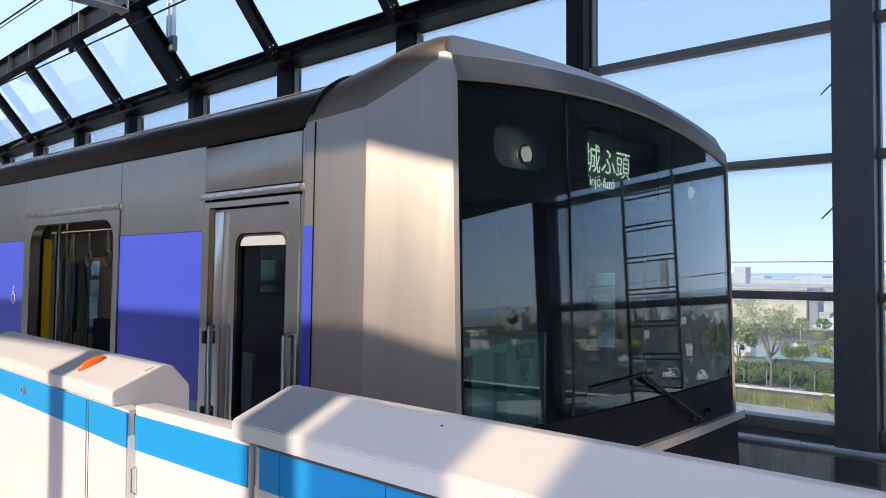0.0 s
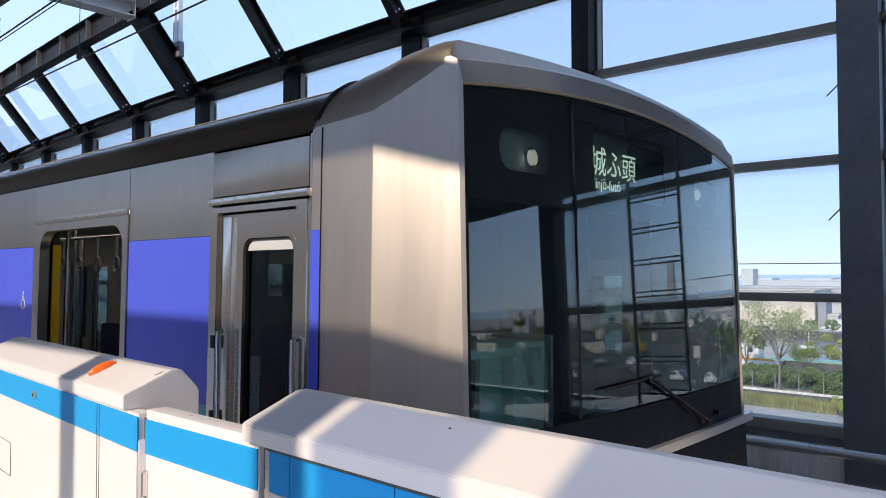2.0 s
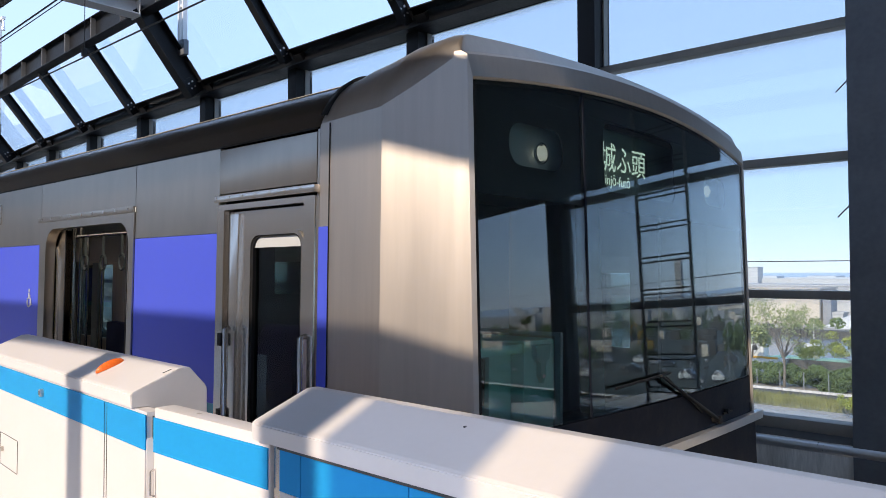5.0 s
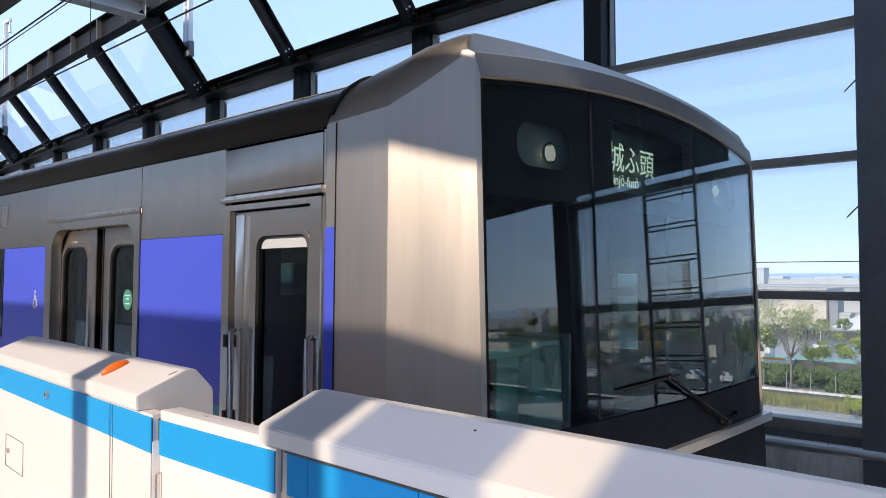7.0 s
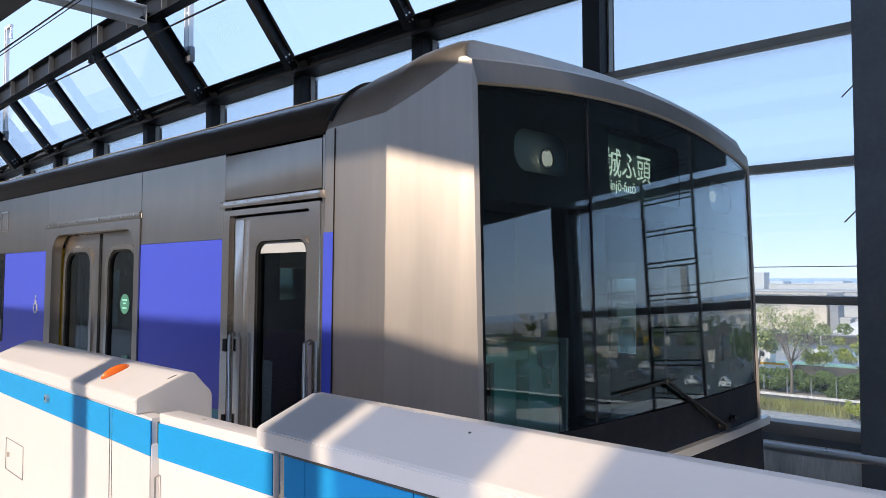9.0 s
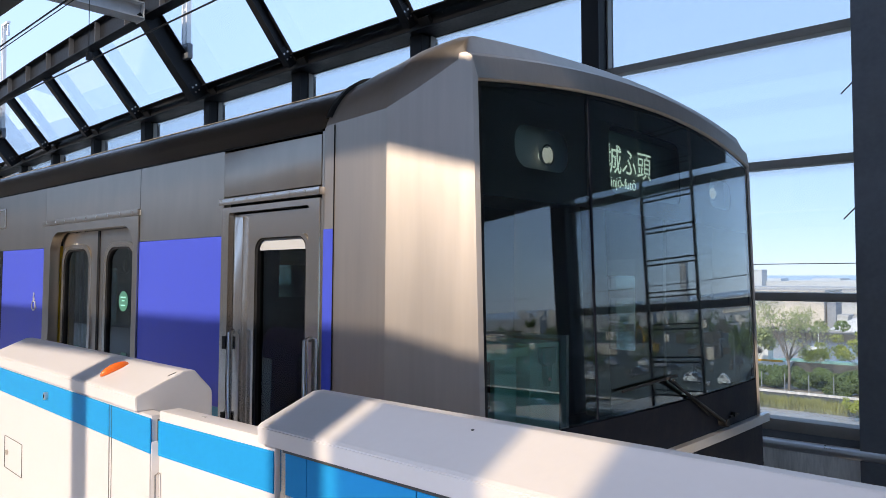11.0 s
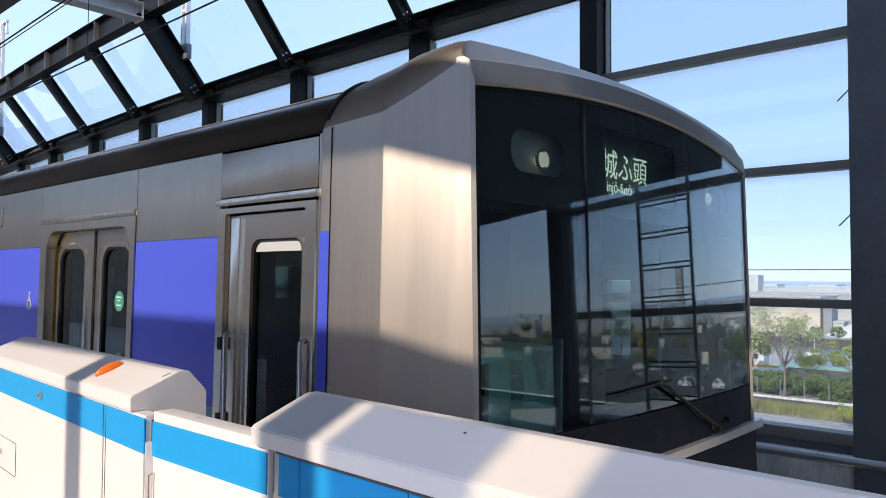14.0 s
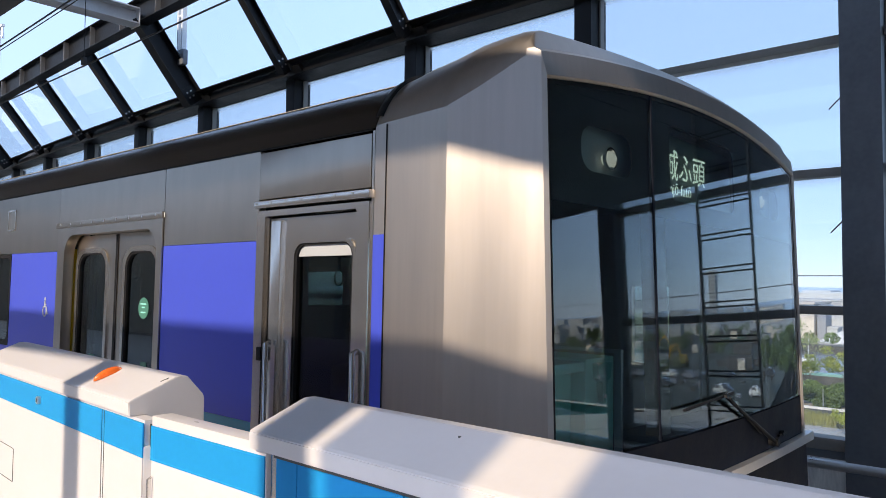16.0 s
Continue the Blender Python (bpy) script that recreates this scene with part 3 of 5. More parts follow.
def build_fence():
    a = fence_box(-3.42, -1.862, -3.485, -1.945, "white platform fence box with blue band and orange lamp", 1.05)
    for s0, s1 in ((-3.40, -2.154), (-2.146, -1.864)):
        part("blue_band", boxm(s0, s1, 1.056, 1.0598, 1.150, 1.2395), BLUE, a, "glossy blue band")
        part("front_panel", boxm(s0, s1, 1.0565, 1.0598, 0.10, 1.1485), WHITE, a)
    part("end_trim", boxm(-3.4195, -3.4015, 1.0565, 1.0598, 0.10, 1.2395), WHITE, a)
    part("seam", boxm(-2.132, -2.1295, 1.0552, 1.0559, 0.1, 1.239), GAP, a)
    part("seam", boxm(-2.152, -2.148, 1.0572, 1.0598, 0.1, 1.239), GAP, a)
    # key lock
    bm = tubem([(-2.727, 1.045, 1.199), (-2.727, 1.056, 1.199)], 0.0135, 18)
    lock = part("lock", bm, GALV, a, "small round steel lock")
    part("keyhole", boxm(-2.729, -2.725, 1.043, 1.0452, 1.193, 1.205), RUBBER, lock)
    # hatch
    bm = bmesh.new()
    ring(bm, rrect(-3.262, -3.022, 0.862, 0.985, 0.004, 2), rrect(-3.2608, -3.0232, 0.8632, 0.9838, 0.003, 2), XZ, 1.0545, 1.0564)
    hatch = part("hatch", bm, GAP, a, "thin outline of an access hatch")
    part("hatch_knob", tubem([(-3.22, 1.05, 0.925), (-3.22, 1.056, 0.925)], 0.010, 14), STEEL_TRIM, hatch)
    # orange lamp: a half lens on the slope
    bm = bmesh.new()
    bmesh.ops.create_uvsphere(bm, u_segments=20, v_segments=10, radius=1)
    bmesh.ops.delete(bm, geom=[v for v in bm.verts if v.co.z < -0.05], context="VERTS")
    slope = math.atan2(0.053, 0.139)
    bmesh.ops.transform(bm, matrix=Matrix.Translation((-2.302, 1.1256, 1.319)) @ Matrix.Rotation(slope, 4, "X") @ Matrix.Diagonal((0.015, 0.046, 0.020, 1)), verts=bm.verts)
    part("lamp", bm, ORANGE, a, "orange half-round signal lamp")
    part("marking", tubem([(-1.975, 1.150, 1.3290), (-1.968, 1.172, 1.3382)], 0.0015, 5), GAP, a)
    a.rotation_euler.z = radians(-4.1)
    a.location.y += 0.0485
    # low sliding panel between the boxes
    p = thing("platform_gate", (-1.6, 1.11, 0.0), "white low sliding platform gate with a blue band", "platform gate")
    part("panel", boxm(-1.868, -1.356, 1.072, 1.130, 0.02, 1.258, bevel=0.004), WHITE, p)
    part("blue_band", boxm(-1.865, -1.358, 1.0685, 1.0718, 1.143, 1.232), BLUE, p, "glossy blue band")
    part("edge_strip", boxm(-1.8765, -1.8695, 1.07, 1.13, 0.02, 1.235), GAP, p)
    part("handle", tubem([(-1.857, 1.068, 1.03), (-1.857, 1.058, 1.035), (-1.857, 1.058, 1.095), (-1.857, 1.068, 1.10)], 0.003, 6), STEEL_TRIM, p)
    part("pads", boxm(-1.705, -1.69, 1.10, 1.107, 1.2582, 1.2592), CREAM, p)
    # the long box beside the cab
    b = fence_box(-1.318, 3.5, -1.392, 3.5, "long white platform fence box with a blue band")
    part("end_strip", boxm(-1.345, -1.3195, 1.066, 1.15, 0.02, 1.245), STEEL_TRIM, b, "grey metal end strip")
    xs = (-1.312, -1.236, -0.915, 0.1, 1.1, 2.1, 3.49)
    for s0, s1 in zip(xs, xs[1:]):
        part("blue_band", boxm(s0 + 0.0015, s1 - 0.0015, 1.056, 1.0598, 1.150, 1.2365), BLUE, b, "glossy blue band")
        part("front_panel", boxm(s0 + 0.0015, s1 - 0.0015, 1.0565, 1.0598, 0.10, 1.1485), WHITE, b)
    # Dark strip that stands for the shadow beneath the lid's lip.
    part("seal", boxm(-1.312, 3.49, 1.05, 1.0615, 1.2385, 1.2455), GAP, b)
    part("bolt", tubem([(-0.872, 1.155, 1.328), (-0.872, 1.155, 1.333)], 0.003, 8), GAP, b)
    b.rotation_euler.z = radians(-1.8)
    b.location.y -= 0.064


# ---- train ----
TRAIN_AT = Vector((-11.0, 3.3, -1.26))
YC = 3.3


def body_section(half=1.4, lift=0.0, shoulder=0.0, round_off=0.27, low=-0.35):
    """One half of the cross-section, from the sill to the roof's middle, then mirrored: points (y, z)."""
    h, zb, zt, r = half, 2.165 + shoulder, 2.388 + lift, round_off
    pts = [(h, low), (h, 0.4), (h, 1.2)]
    for k in range(15):
        a = radians(26 + 64 * k / 14)
        pts.append((h - r + r * math.cos(a) / 0.8988, zb + (zt - zb) * (math.sin(a) - 0.4384) / 0.5616))
    for k in range(1, 8):
        y = (h - r) * (1 - k / 7)
        pts.append((y, zt + 0.055 * (1 - (y / (h - r)) ** 2)))
    return [(YC - y, z) for y, z in pts] + [(YC + y, z) for y, z in pts[-2::-1]]


def loft(bm, rings):
    vs = [[bm.verts.new(p) for p in r] for r in rings]
    for a, b in zip(vs, vs[1:]):
        for i in range(len(a) - 1):
            bm.faces.new((a[i], b[i], b[i + 1], a[i + 1]))
    return vs


def front_x(y, z):
    """How far forward the front stands: bowed across, more so at the top, and leaning a little."""
    u = (y - YC) / 1.25
    bow = 0.06 * min(1.0, max(0.0, (z - 0.6) / 0.45))
    return -1.62 + bow * (1 - u * u) + 0.045 * (2.27 - z) / 1.3


def glass_top(y):
    """The upper edge of the front glass, arched with the roof."""
    return 2.268 + 0.095 * (1 - ((y - YC) / 1.25) ** 2)


def build_train():
    tr = thing("train_car", TRAIN_AT, "stainless steel commuter train car with violet bands and black front", "train")
    S0, S1 = 1.900, 1.935          # outer and inner face of the near side
    rear = -21.5
    # roof with both shoulders, from the seam up
    sec = [p for p in body_section() if p[1] >= 2.16]
    bm = bmesh.new()
    loft(bm, [[(x, y, z) for y, z in sec] for x in (rear, -2.236)])
    inner = [(YC + (y - YC) * 0.975, z - 0.035) for y, z in sec]
    loft(bm, [[(x, y, z) for y, z in inner] for x in (rear, -2.236)])
    part("roof", bm, STEEL_SHADED, tr, "curved steel roof shoulder, dark reflection put into its colour", 50)
    # Thin tan skin whose colour stands for sunlight on the roof edge.
    bm = bmesh.new()
    top = [(y, z + 0.003) for y, z in sec if z >= 2.352]
    loft(bm, [[(x, y, z) for y, z in top] for x in (rear, -2.26)])
    loft(bm, [[(x, y, z - 0.002) for y, z in top] for x in (rear, -2.26)])
    part("roof_cover", bm, SUNLIT_TAN, tr, "tan skin on the roof edge, sunlight put into its colour", 50)
    part("roof_seam", boxm(rear, -2.25, 1.8985, 1.9035, 2.1585, 2.1635), RUBBER, tr)
    # side panels above and below the band edge
    part("side_panel", boxm(-3.731, -2.938, S0, S1, 1.782, 2.157), STEEL_SIDE, tr)
    part("side_panel", boxm(-2.934, -2.252, S0 - 0.003, S1, 1.952, 2.148, bevel=0.003), STEEL_SIDE, tr)
    part("side_panel", boxm(-5.0, -3.736, S0, S1, 1.952, 2.157), STEEL_SIDE, tr)
    part("side_panel", boxm(rear, -5.002, S0, S1, 1.782, 2.157), STEEL_SIDE, tr)
    part("violet_band", boxm(-3.731, -2.932, S0, S1, 1.03, 1.780), PURPLE, tr, "violet film band")
    part("violet_band", boxm(-5.77, -5.002, S0, S1, 1.03, 1.780), PURPLE, tr, "violet film band")
    part("violet_band", boxm(rear, -7.20, S0, S1, 1.03, 1.780), PURPLE, tr, "violet film band")
    part("violet_band", boxm(-7.198, -5.772, S0, S1, 1.03, 1.17), PURPLE, tr, "violet film band")
    part("violet_band", boxm(-2.229, -2.174, 1.8925, 1.8952, 1.00, 1.780), PURPLE, tr, "narrow violet film band")
    for a, b in ((-3.731, -2.932), (rear, -5.002)):
        part("turquoise_band", boxm(a, b, S0, S1, 0.93, 1.028), TEAL, tr, "turquoise film band")
        part("side_panel", boxm(a, b, S0, S1, -0.35, 0.928), STEEL_SIDE, tr)
    # a small framed plate above the band
    bm = bmesh.new()
    ring(bm, rrect(-5.86, -5.722, 1.935, 2.075, 0.012, 3), rrect(-5.85, -5.732, 1.945, 2.065, 0.01, 3), XZ, S0 - 0.006, S0 - 0.0005)
    part("plate_frame", bm, STEEL_TRIM, tr)
    part("plate", boxm(-5.849, -5.733, S0 - 0.003, S0 - 0.0005, 1.946, 2.064), STEEL_SIDE, tr)
    # a passenger window further back
    bm = bmesh.new()
    ring(bm, rrect(-7.196, -5.774, 1.172, 1.778, 0.01), rrect(-7.17, -5.795, 1.20, 1.755, 0.06), XZ, S0 - 0.002, S1)
    w = part("window_frame", bm, RUBBER, tr)
    part("window_pane", boxm(-7.175, -5.79, 1.92, 1.926, 1.195, 1.76), WIN_SIDE, w)
    # wheelchair sign
    build_wheelchair_sign(tr)
    # passenger doorway
    bm = bmesh.new()
    ring(bm, rrect(-4.998, -3.736, -0.02, 1.917, 0.003), rrect(-4.90, -3.79, 0.02, 1.872, (0.002, 0.002, 0.12, 0.12)), XZ, 1.892, 1.95)
    frame_ob = part("door_frame", bm, STEEL_SIDE, tr, "bright steel doorway frame with rounded corners")
    part("drip_rail", boxm(-5.02, -3.736, 1.886, 1.90, 1.918, 1.950, bevel=0.002), STEEL_SIDE, frame_ob)
    for k in range(9):
        x = -4.95 + k * 0.145
        part("rivet", boxm(x - 0.006, x + 0.006, 1.8835, 1.8859, 1.93, 1.942), STEEL_TRIM, frame_ob)
    leaves = []
    for x0, x1, side in ((-4.885, -4.358, -1), (-4.354, -3.778, 1)):
        bm = bmesh.new()
        wx0, wx1 = (x0 + 0.055, x1 - 0.13) if side < 0 else (x0 + 0.125, x1 - 0.137)
        outer, hole = rrect(x0, x1, 0.02, 1.868, 0.002), rrect(wx0 - 0.012, wx1 + 0.012, 0.72, 1.768, 0.095)
        ring(bm, outer, hole, XZ, 1.962, 1.99)
        leaf = part("door_leaf", bm, STEEL_SIDE, tr, "sliding steel door leaf with a tall rounded window")
        bm = bmesh.new()
        ring(bm, rrect(wx0 - 0.04, wx1 + 0.04, 0.70, 1.795, 0.11), rrect(wx0 - 0.012, wx1 + 0.012, 0.72, 1.768, 0.095), XZ, 1.953, 1.962)
        part("raised_rim", bm, STEEL_TRIM, leaf)
        bm = bmesh.new()
        ring(bm, rrect(wx0 - 0.0118, wx1 + 0.0118, 0.722, 1.766, 0.095), rrect(wx0, wx1, 0.734, 1.757, 0.085), XZ, 1.958, 1.985)
        part("gasket", bm, RUBBER, leaf)
        bm = bmesh.new()
        prism(bm, rrect(wx0 - 0.001, wx1 + 0.001, 0.733, 1.758, 0.085), XZ, 1.970, 1.975)
        part("pane", bm, WIN_SIDE, leaf, "dark tinted door glass")
        ex = x1 if side < 0 else x0
        part("door_seal", boxm(ex - 0.012 if side < 0 else ex, ex if side < 0 else ex + 0.012, 1.958, 1.992, 0.02, 1.866), RUBBER, leaf)
        part("yellow_edge", boxm(*((x1 - 0.06, x1 - 0.013) if side < 0 else (x0 + 0.013, x0 + 0.06)), 1.9902, 1.9925, 0.05, 1.75), YELLOW, leaf)
        cx = (wx0 + wx1) / 2 + (0.02 if side < 0 else 0.05)
        part("notice", boxm(cx - 0.035, cx + 0.025, 1.9665, 1.9695, 1.02, 1.19), STICKER, leaf, "pale green notice")
        if side > 0:
            bm = bmesh.new()
            bmesh.ops.create_cone(bm, cap_ends=True, segments=28, radius1=0.055, radius2=0.055, depth=0.002)
            bmesh.ops.transform(bm, matrix=Matrix.Translation((wx1 - 0.13, 1.968, 1.468)) @ Matrix.Rotation(radians(90), 4, "X"), verts=bm.verts)
            st = part("sticker", bm, STICKER, leaf, "round pale green sticker with bars of print")
            for k, wd in ((0.022, 0.030), (0.004, 0.016), (-0.022, 0.026)):
                part("print_bar", boxm(wx1 - 0.13 - wd, wx1 - 0.13 + wd, 1.9655, 1.9668, 1.468 + k - 0.004, 1.468 + k + 0.004), CAB_TEAL, st)
        else:
            for k in (0, 0.028, 0.045):
                part("print_bar", boxm(x0 + 0.17 + k, x0 + 0.185 + k, 1.9605, 1.9618, 1.79, 1.805), CREAM, leaf)
        leaves.append((leaf, side))
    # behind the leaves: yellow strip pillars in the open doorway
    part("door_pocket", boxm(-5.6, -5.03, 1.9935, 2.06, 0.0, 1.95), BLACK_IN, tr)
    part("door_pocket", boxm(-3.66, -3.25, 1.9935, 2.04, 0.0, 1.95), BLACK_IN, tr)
    # cab doorway
    bm = bmesh.new()
    ring(bm, rrect(-2.930, -2.246, -0.02, 1.902, 0.004), rrect(-2.875, -2.312, 0.02, 1.878, 0.01), XZ, 1.886, 1.93)
    cf = part("cab_door_frame", bm, STEEL_TRIM, tr, "bright steel frame of the cab door")
    part("drip_rail", boxm(-2.935, -2.232, 1.872, 1.90, 1.912, 1.942, bevel=0.003), STEEL_TRIM, cf)
    for k in range(7):
        x = -2.92 + k * 0.1
        part("rivet", boxm(x - 0.005, x + 0.005, 1.8695, 1.8719, 1.927, 1.937), STEEL_TRIM, cf)
    part("jamb_strip", boxm(-2.85, -2.782, 1.898, 1.93, 0.02, 1.86, bevel=0.006), STEEL_TRIM, cf)
    bm = bmesh.new()
    ring(bm, rrect(-2.87, -2.316, 0.02, 1.870, 0.004), rrect(-2.698, -2.346, 0.95, 1.764, 0.055), XZ, 1.914, 1.95)
    cd = part("cab_door", bm, STEEL_TRIM, tr, "steel cab door with a tall window")
    bm = bmesh.new()
    ring(bm, rrect(-2.712, -2.332, 0.93, 1.778, 0.065), rrect(-2.697, -2.347, 0.951, 1.763, 0.055), XZ, 1.904, 1.914)
    part("raised_rim", bm, STEEL_TRIM, cd)
    bm = bmesh.new()
    ring(bm, rrect(-2.696, -2.348, 0.952, 1.762, 0.055), rrect(-2.685, -2.360, 0.964, 1.757, 0.045), XZ, 1.910, 1.951)
    part("gasket", bm, RUBBER, cd)
    part("pane", boxm(-2.688, -2.357, 1.926, 1.932, 0.96, 1.76), WIN_SIDE, cd, "dark tinted cab door glass")
    part("blind", boxm(-2.688, -2.357, 1.921, 1.9252, 1.712, 1.76), SIGNWHITE, cd, "white strip across the top of the window")
    for x, top in ((-2.812, 1.368), (-2.291, 1.363)):
        bm = tubem([(x, 1.884, top), (x, 1.864, top - 0.003), (x, 1.864, 0.45), (x, 1.884, 0.444)], 0.0115, 12)
        part("grab_rail", bm, RAILSTEEL, tr, "vertical steel grab rail", 60)
    part("latch", boxm(-2.892, -2.862, 1.874, 1.886, 1.29, 1.345, bevel=0.003), RUBBER, tr)
    part("latch", boxm(-2.892, -2.862, 1.874, 1.886, 0.97, 1.02, bevel=0.003), RUBBER, tr)
    part("filler_panel", boxm(-2.249, -2.237, S0, S1, -0.35, 2.157), STEEL_SIDE, tr)
    # far side, ends, floor and ceiling inside
    part("far_side", boxm(rear, -2.2, 4.66, 4.70, -0.35, 0.75), STEEL_SIDE, tr)
    part("far_side", boxm(rear, -2.2, 4.66, 4.70, 1.75, 2.165), STEEL_SIDE, tr)
    for a, b in ((rear, -11.12), (-10.74, -10.52), (-10.14, -7.1), (-5.6, -5.05), (-4.42, -4.30), (-3.68, -2.66), (-2.40, -2.2)):
        part("far_side", boxm(a, b, 4.66, 4.70, 0.75, 1.75), STEEL_SIDE, tr)
    part("far_side", boxm(-7.1, -5.6, 4.66, 4.70, 0.75, 0.95), STEEL_SIDE, tr)
    part("far_window", boxm(-7.09, -5.61, 4.676, 4.682, 0.952, 1.748), WIN_SIDE, tr, "clear glass of the far saloon window")
    part("far_side", boxm(-2.66, -2.40, 4.66, 4.70, 0.75, 1.14), STEEL_SIDE, tr)
    part("far_side", boxm(-2.66, -2.40, 4.66, 4.70, 1.64, 1.75), STEEL_SIDE, tr)
    part("far_window", boxm(-2.65, -2.41, 4.676, 4.682, 1.142, 1.638), WIN_SIDE, tr, "green tinted glass of the far cab window")
    for a, b in ((-11.14, -10.72), (-10.54, -10.12), (-5.05, -4.42), (-4.30, -3.68)):
        part("far_window", boxm(a + 0.02, b - 0.02, 4.676, 4.682, 0.752, 1.748), WIN_SIDE, tr, "tinted glass of the far door")
    # Hidden glowing strips, added only to brighten the carriage interior.
    for y in (2.45, 2.85):
        part("light_strip", boxm(rear + 1, -3.6, y - 0.06, y + 0.06, 2.112, 2.128), FILL_STRIP, tr, "hidden glowing strip added to brighten the carriage")
    part("far_lining", boxm(rear, -3.45, 4.62, 4.655, 1.80, 2.13), CREAM, tr)
    for a, b in ((-14.5, -11.3), (-9.95, -7.0)):
        part("far_lining", boxm(a, b, 4.625, 4.655, 0.5, 1.798), CREAM, tr)
    part("far_door_post", boxm(-10.72, -10.54, 4.63, 4.656, 0.0, 1.78), CAB_GREY, tr)
    part("far_poster", boxm(-9.75, -9.45, 4.615, 4.6245, 1.25, 1.68), SIGNWHITE, tr, "framed notice in the carriage")
    part("far_poster", boxm(-11.75, -11.5, 4.615, 4.6245, 1.35, 1.7), SIGNWHITE, tr, "framed notice in the carriage")
    part("bench_seat", boxm(-9.9, -7.2, 4.1, 4.6, 0.35, 0.52, bevel=0.03), SEAT, tr, "dark blue bench seat")
    part("bench_back", boxm(-9.9, -7.2, 4.48, 4.615, 0.53, 1.0, bevel=0.03), SEAT, tr)
    for k in range(5):
        x = -7.6 + k * 0.36
        bm = bmesh.new()
        tube(bm, [(x, 2.95, 1.95), (x, 2.95, 1.775)], 0.012, 6)
        tube(bm, [(x + 0.055 * math.sin(q), 2.95, 1.71 + 0.065 * math.cos(q)) for q in np.linspace(0, 2 * math.pi, 15)], 0.011, 6)
        part("hanging_strap", bm, CAB_GREY, tr, "grey hanging strap with a ring", 60)
    part("strap_rail", tubem([(-12.0, 2.95, 1.95), (-5.0, 2.95, 1.95)], 0.014, 8), RAILSTEEL, tr, "", 60)
    for x, y in ((-9.6, 4.1), (-9.05, 4.05), (-7.1, 3.0)):
        part("stanchion", tubem([(x, y, 0.0), (x, y, 2.12)], 0.017, 8), RAILSTEEL, tr, "steel stanchion", 60)
    part("cabin_floor", boxm(rear, -1.75, 1.96, 4.64, -0.06, 0.0), CAB_GREY, tr)
    part("cabin_ceiling", boxm(rear, -2.3, 1.98, 4.62, 2.13, 2.16), CREAM, tr)
    part("rear_end", boxm(rear, rear + 0.05, 1.95, 4.65, -0.35, 2.16), STEEL_SIDE, tr)
    part("underframe", boxm(rear, -1.75, 2.05, 4.55, -1.0, -0.36), RUBBER, tr)
    bm = bmesh.new()
    for cx in (-4.2, -6.3, -17.0, -19.1):
        for y in (2.76, 3.84):
            tube(bm, [(cx, y - 0.06, -0.84), (cx, y + 0.06, -0.84)], 0.42, 24)
    part("wheels", bm, RAIL, tr, "steel wheels on the rails")
    part("bulkhead", boxm(-3.42, -3.36, 2.06, 2.50, 0.0, 2.13), BLACK_IN, tr, "partition behind the cab")
    part("bulkhead", boxm(-3.42, -3.36, 2.50, 2.95, 0.0, 1.50), BLACK_IN, tr)
    part("bulkhead", boxm(-3.42, -3.36, 2.50, 2.95, 1.76, 2.13), BLACK_IN, tr)
    part("bulkhead", boxm(-3.42, -3.36, 2.95, 3.50, 0.0, 1.15), CAB_GREY, tr)
    part("bulkhead", boxm(-3.42, -3.36, 2.95, 3.50, 1.72, 2.13), CAB_GREY, tr)
    part("bulkhead", boxm(-3.42, -3.36, 3.50, 4.60, 0.0, 2.13), CAB_GREY, tr)
    # things seen through the open doorway
    seat = part("bench_seat", boxm(-3.80, -3.44, 4.12, 4.6, 0.35, 0.50, bevel=0.03), SEAT, tr, "dark blue bench seat")
    part("seat_back", boxm(-3.80, -3.44, 4.50, 4.6, 0.5, 0.95, bevel=0.03), SEAT, seat)
    part("bench_seat", boxm(-3.78, -3.44, 2.08, 2.55, 0.30, 1.16, bevel=0.06), SEAT, tr, "dark blue bench seat")
    for x, y in ((-5.05, 2.12), (-4.98, 4.55), (-4.15, 4.45)):
        part("stanchion", tubem([(x, y, 0.0), (x, y, 2.12)], 0.016, 8), RAILSTEEL, tr, "steel stanchion", 60)
    part("yellow_stripe", boxm(-5.029, -5.022, 1.9935, 2.065, 0.0, 1.80), YELLOW, tr, "yellow warning stripe by the door")
    part("hand_rail", tubem([(-5.3, 2.9, 1.95), (-3.45, 2.9, 1.95)], 0.014, 8), STEEL_TRIM, tr, "", 60)
    for k in range(6):
        x, y = -5.0 + (k % 3) * 0.46, 2.9 + (k // 3) * 1.2
        bm = bmesh.new()
        tube(bm, [(x, y, 1.95), (x, y, 1.74)], 0.012, 6)
        pts = [(x + 0.055 * math.sin(a), y, 1.68 + 0.065 * math.cos(a)) for a in np.linspace(0, 2 * math.pi, 15)]
        tube(bm, pts, 0.009, 6)
        part("hanging_strap", bm, CAB_GREY, tr, "grey hanging strap with a ring", 60)
    part("poster", boxm(-3.75, -3.60, 4.612, 4.618, 1.35, 1.62), SIGNWHITE, tr)
    part("interior_notice", boxm(-4.75, -4.05, 4.612, 4.618, 1.84, 1.98), SIGNWHITE, tr)
    build_front(tr)
    return tr, leaves


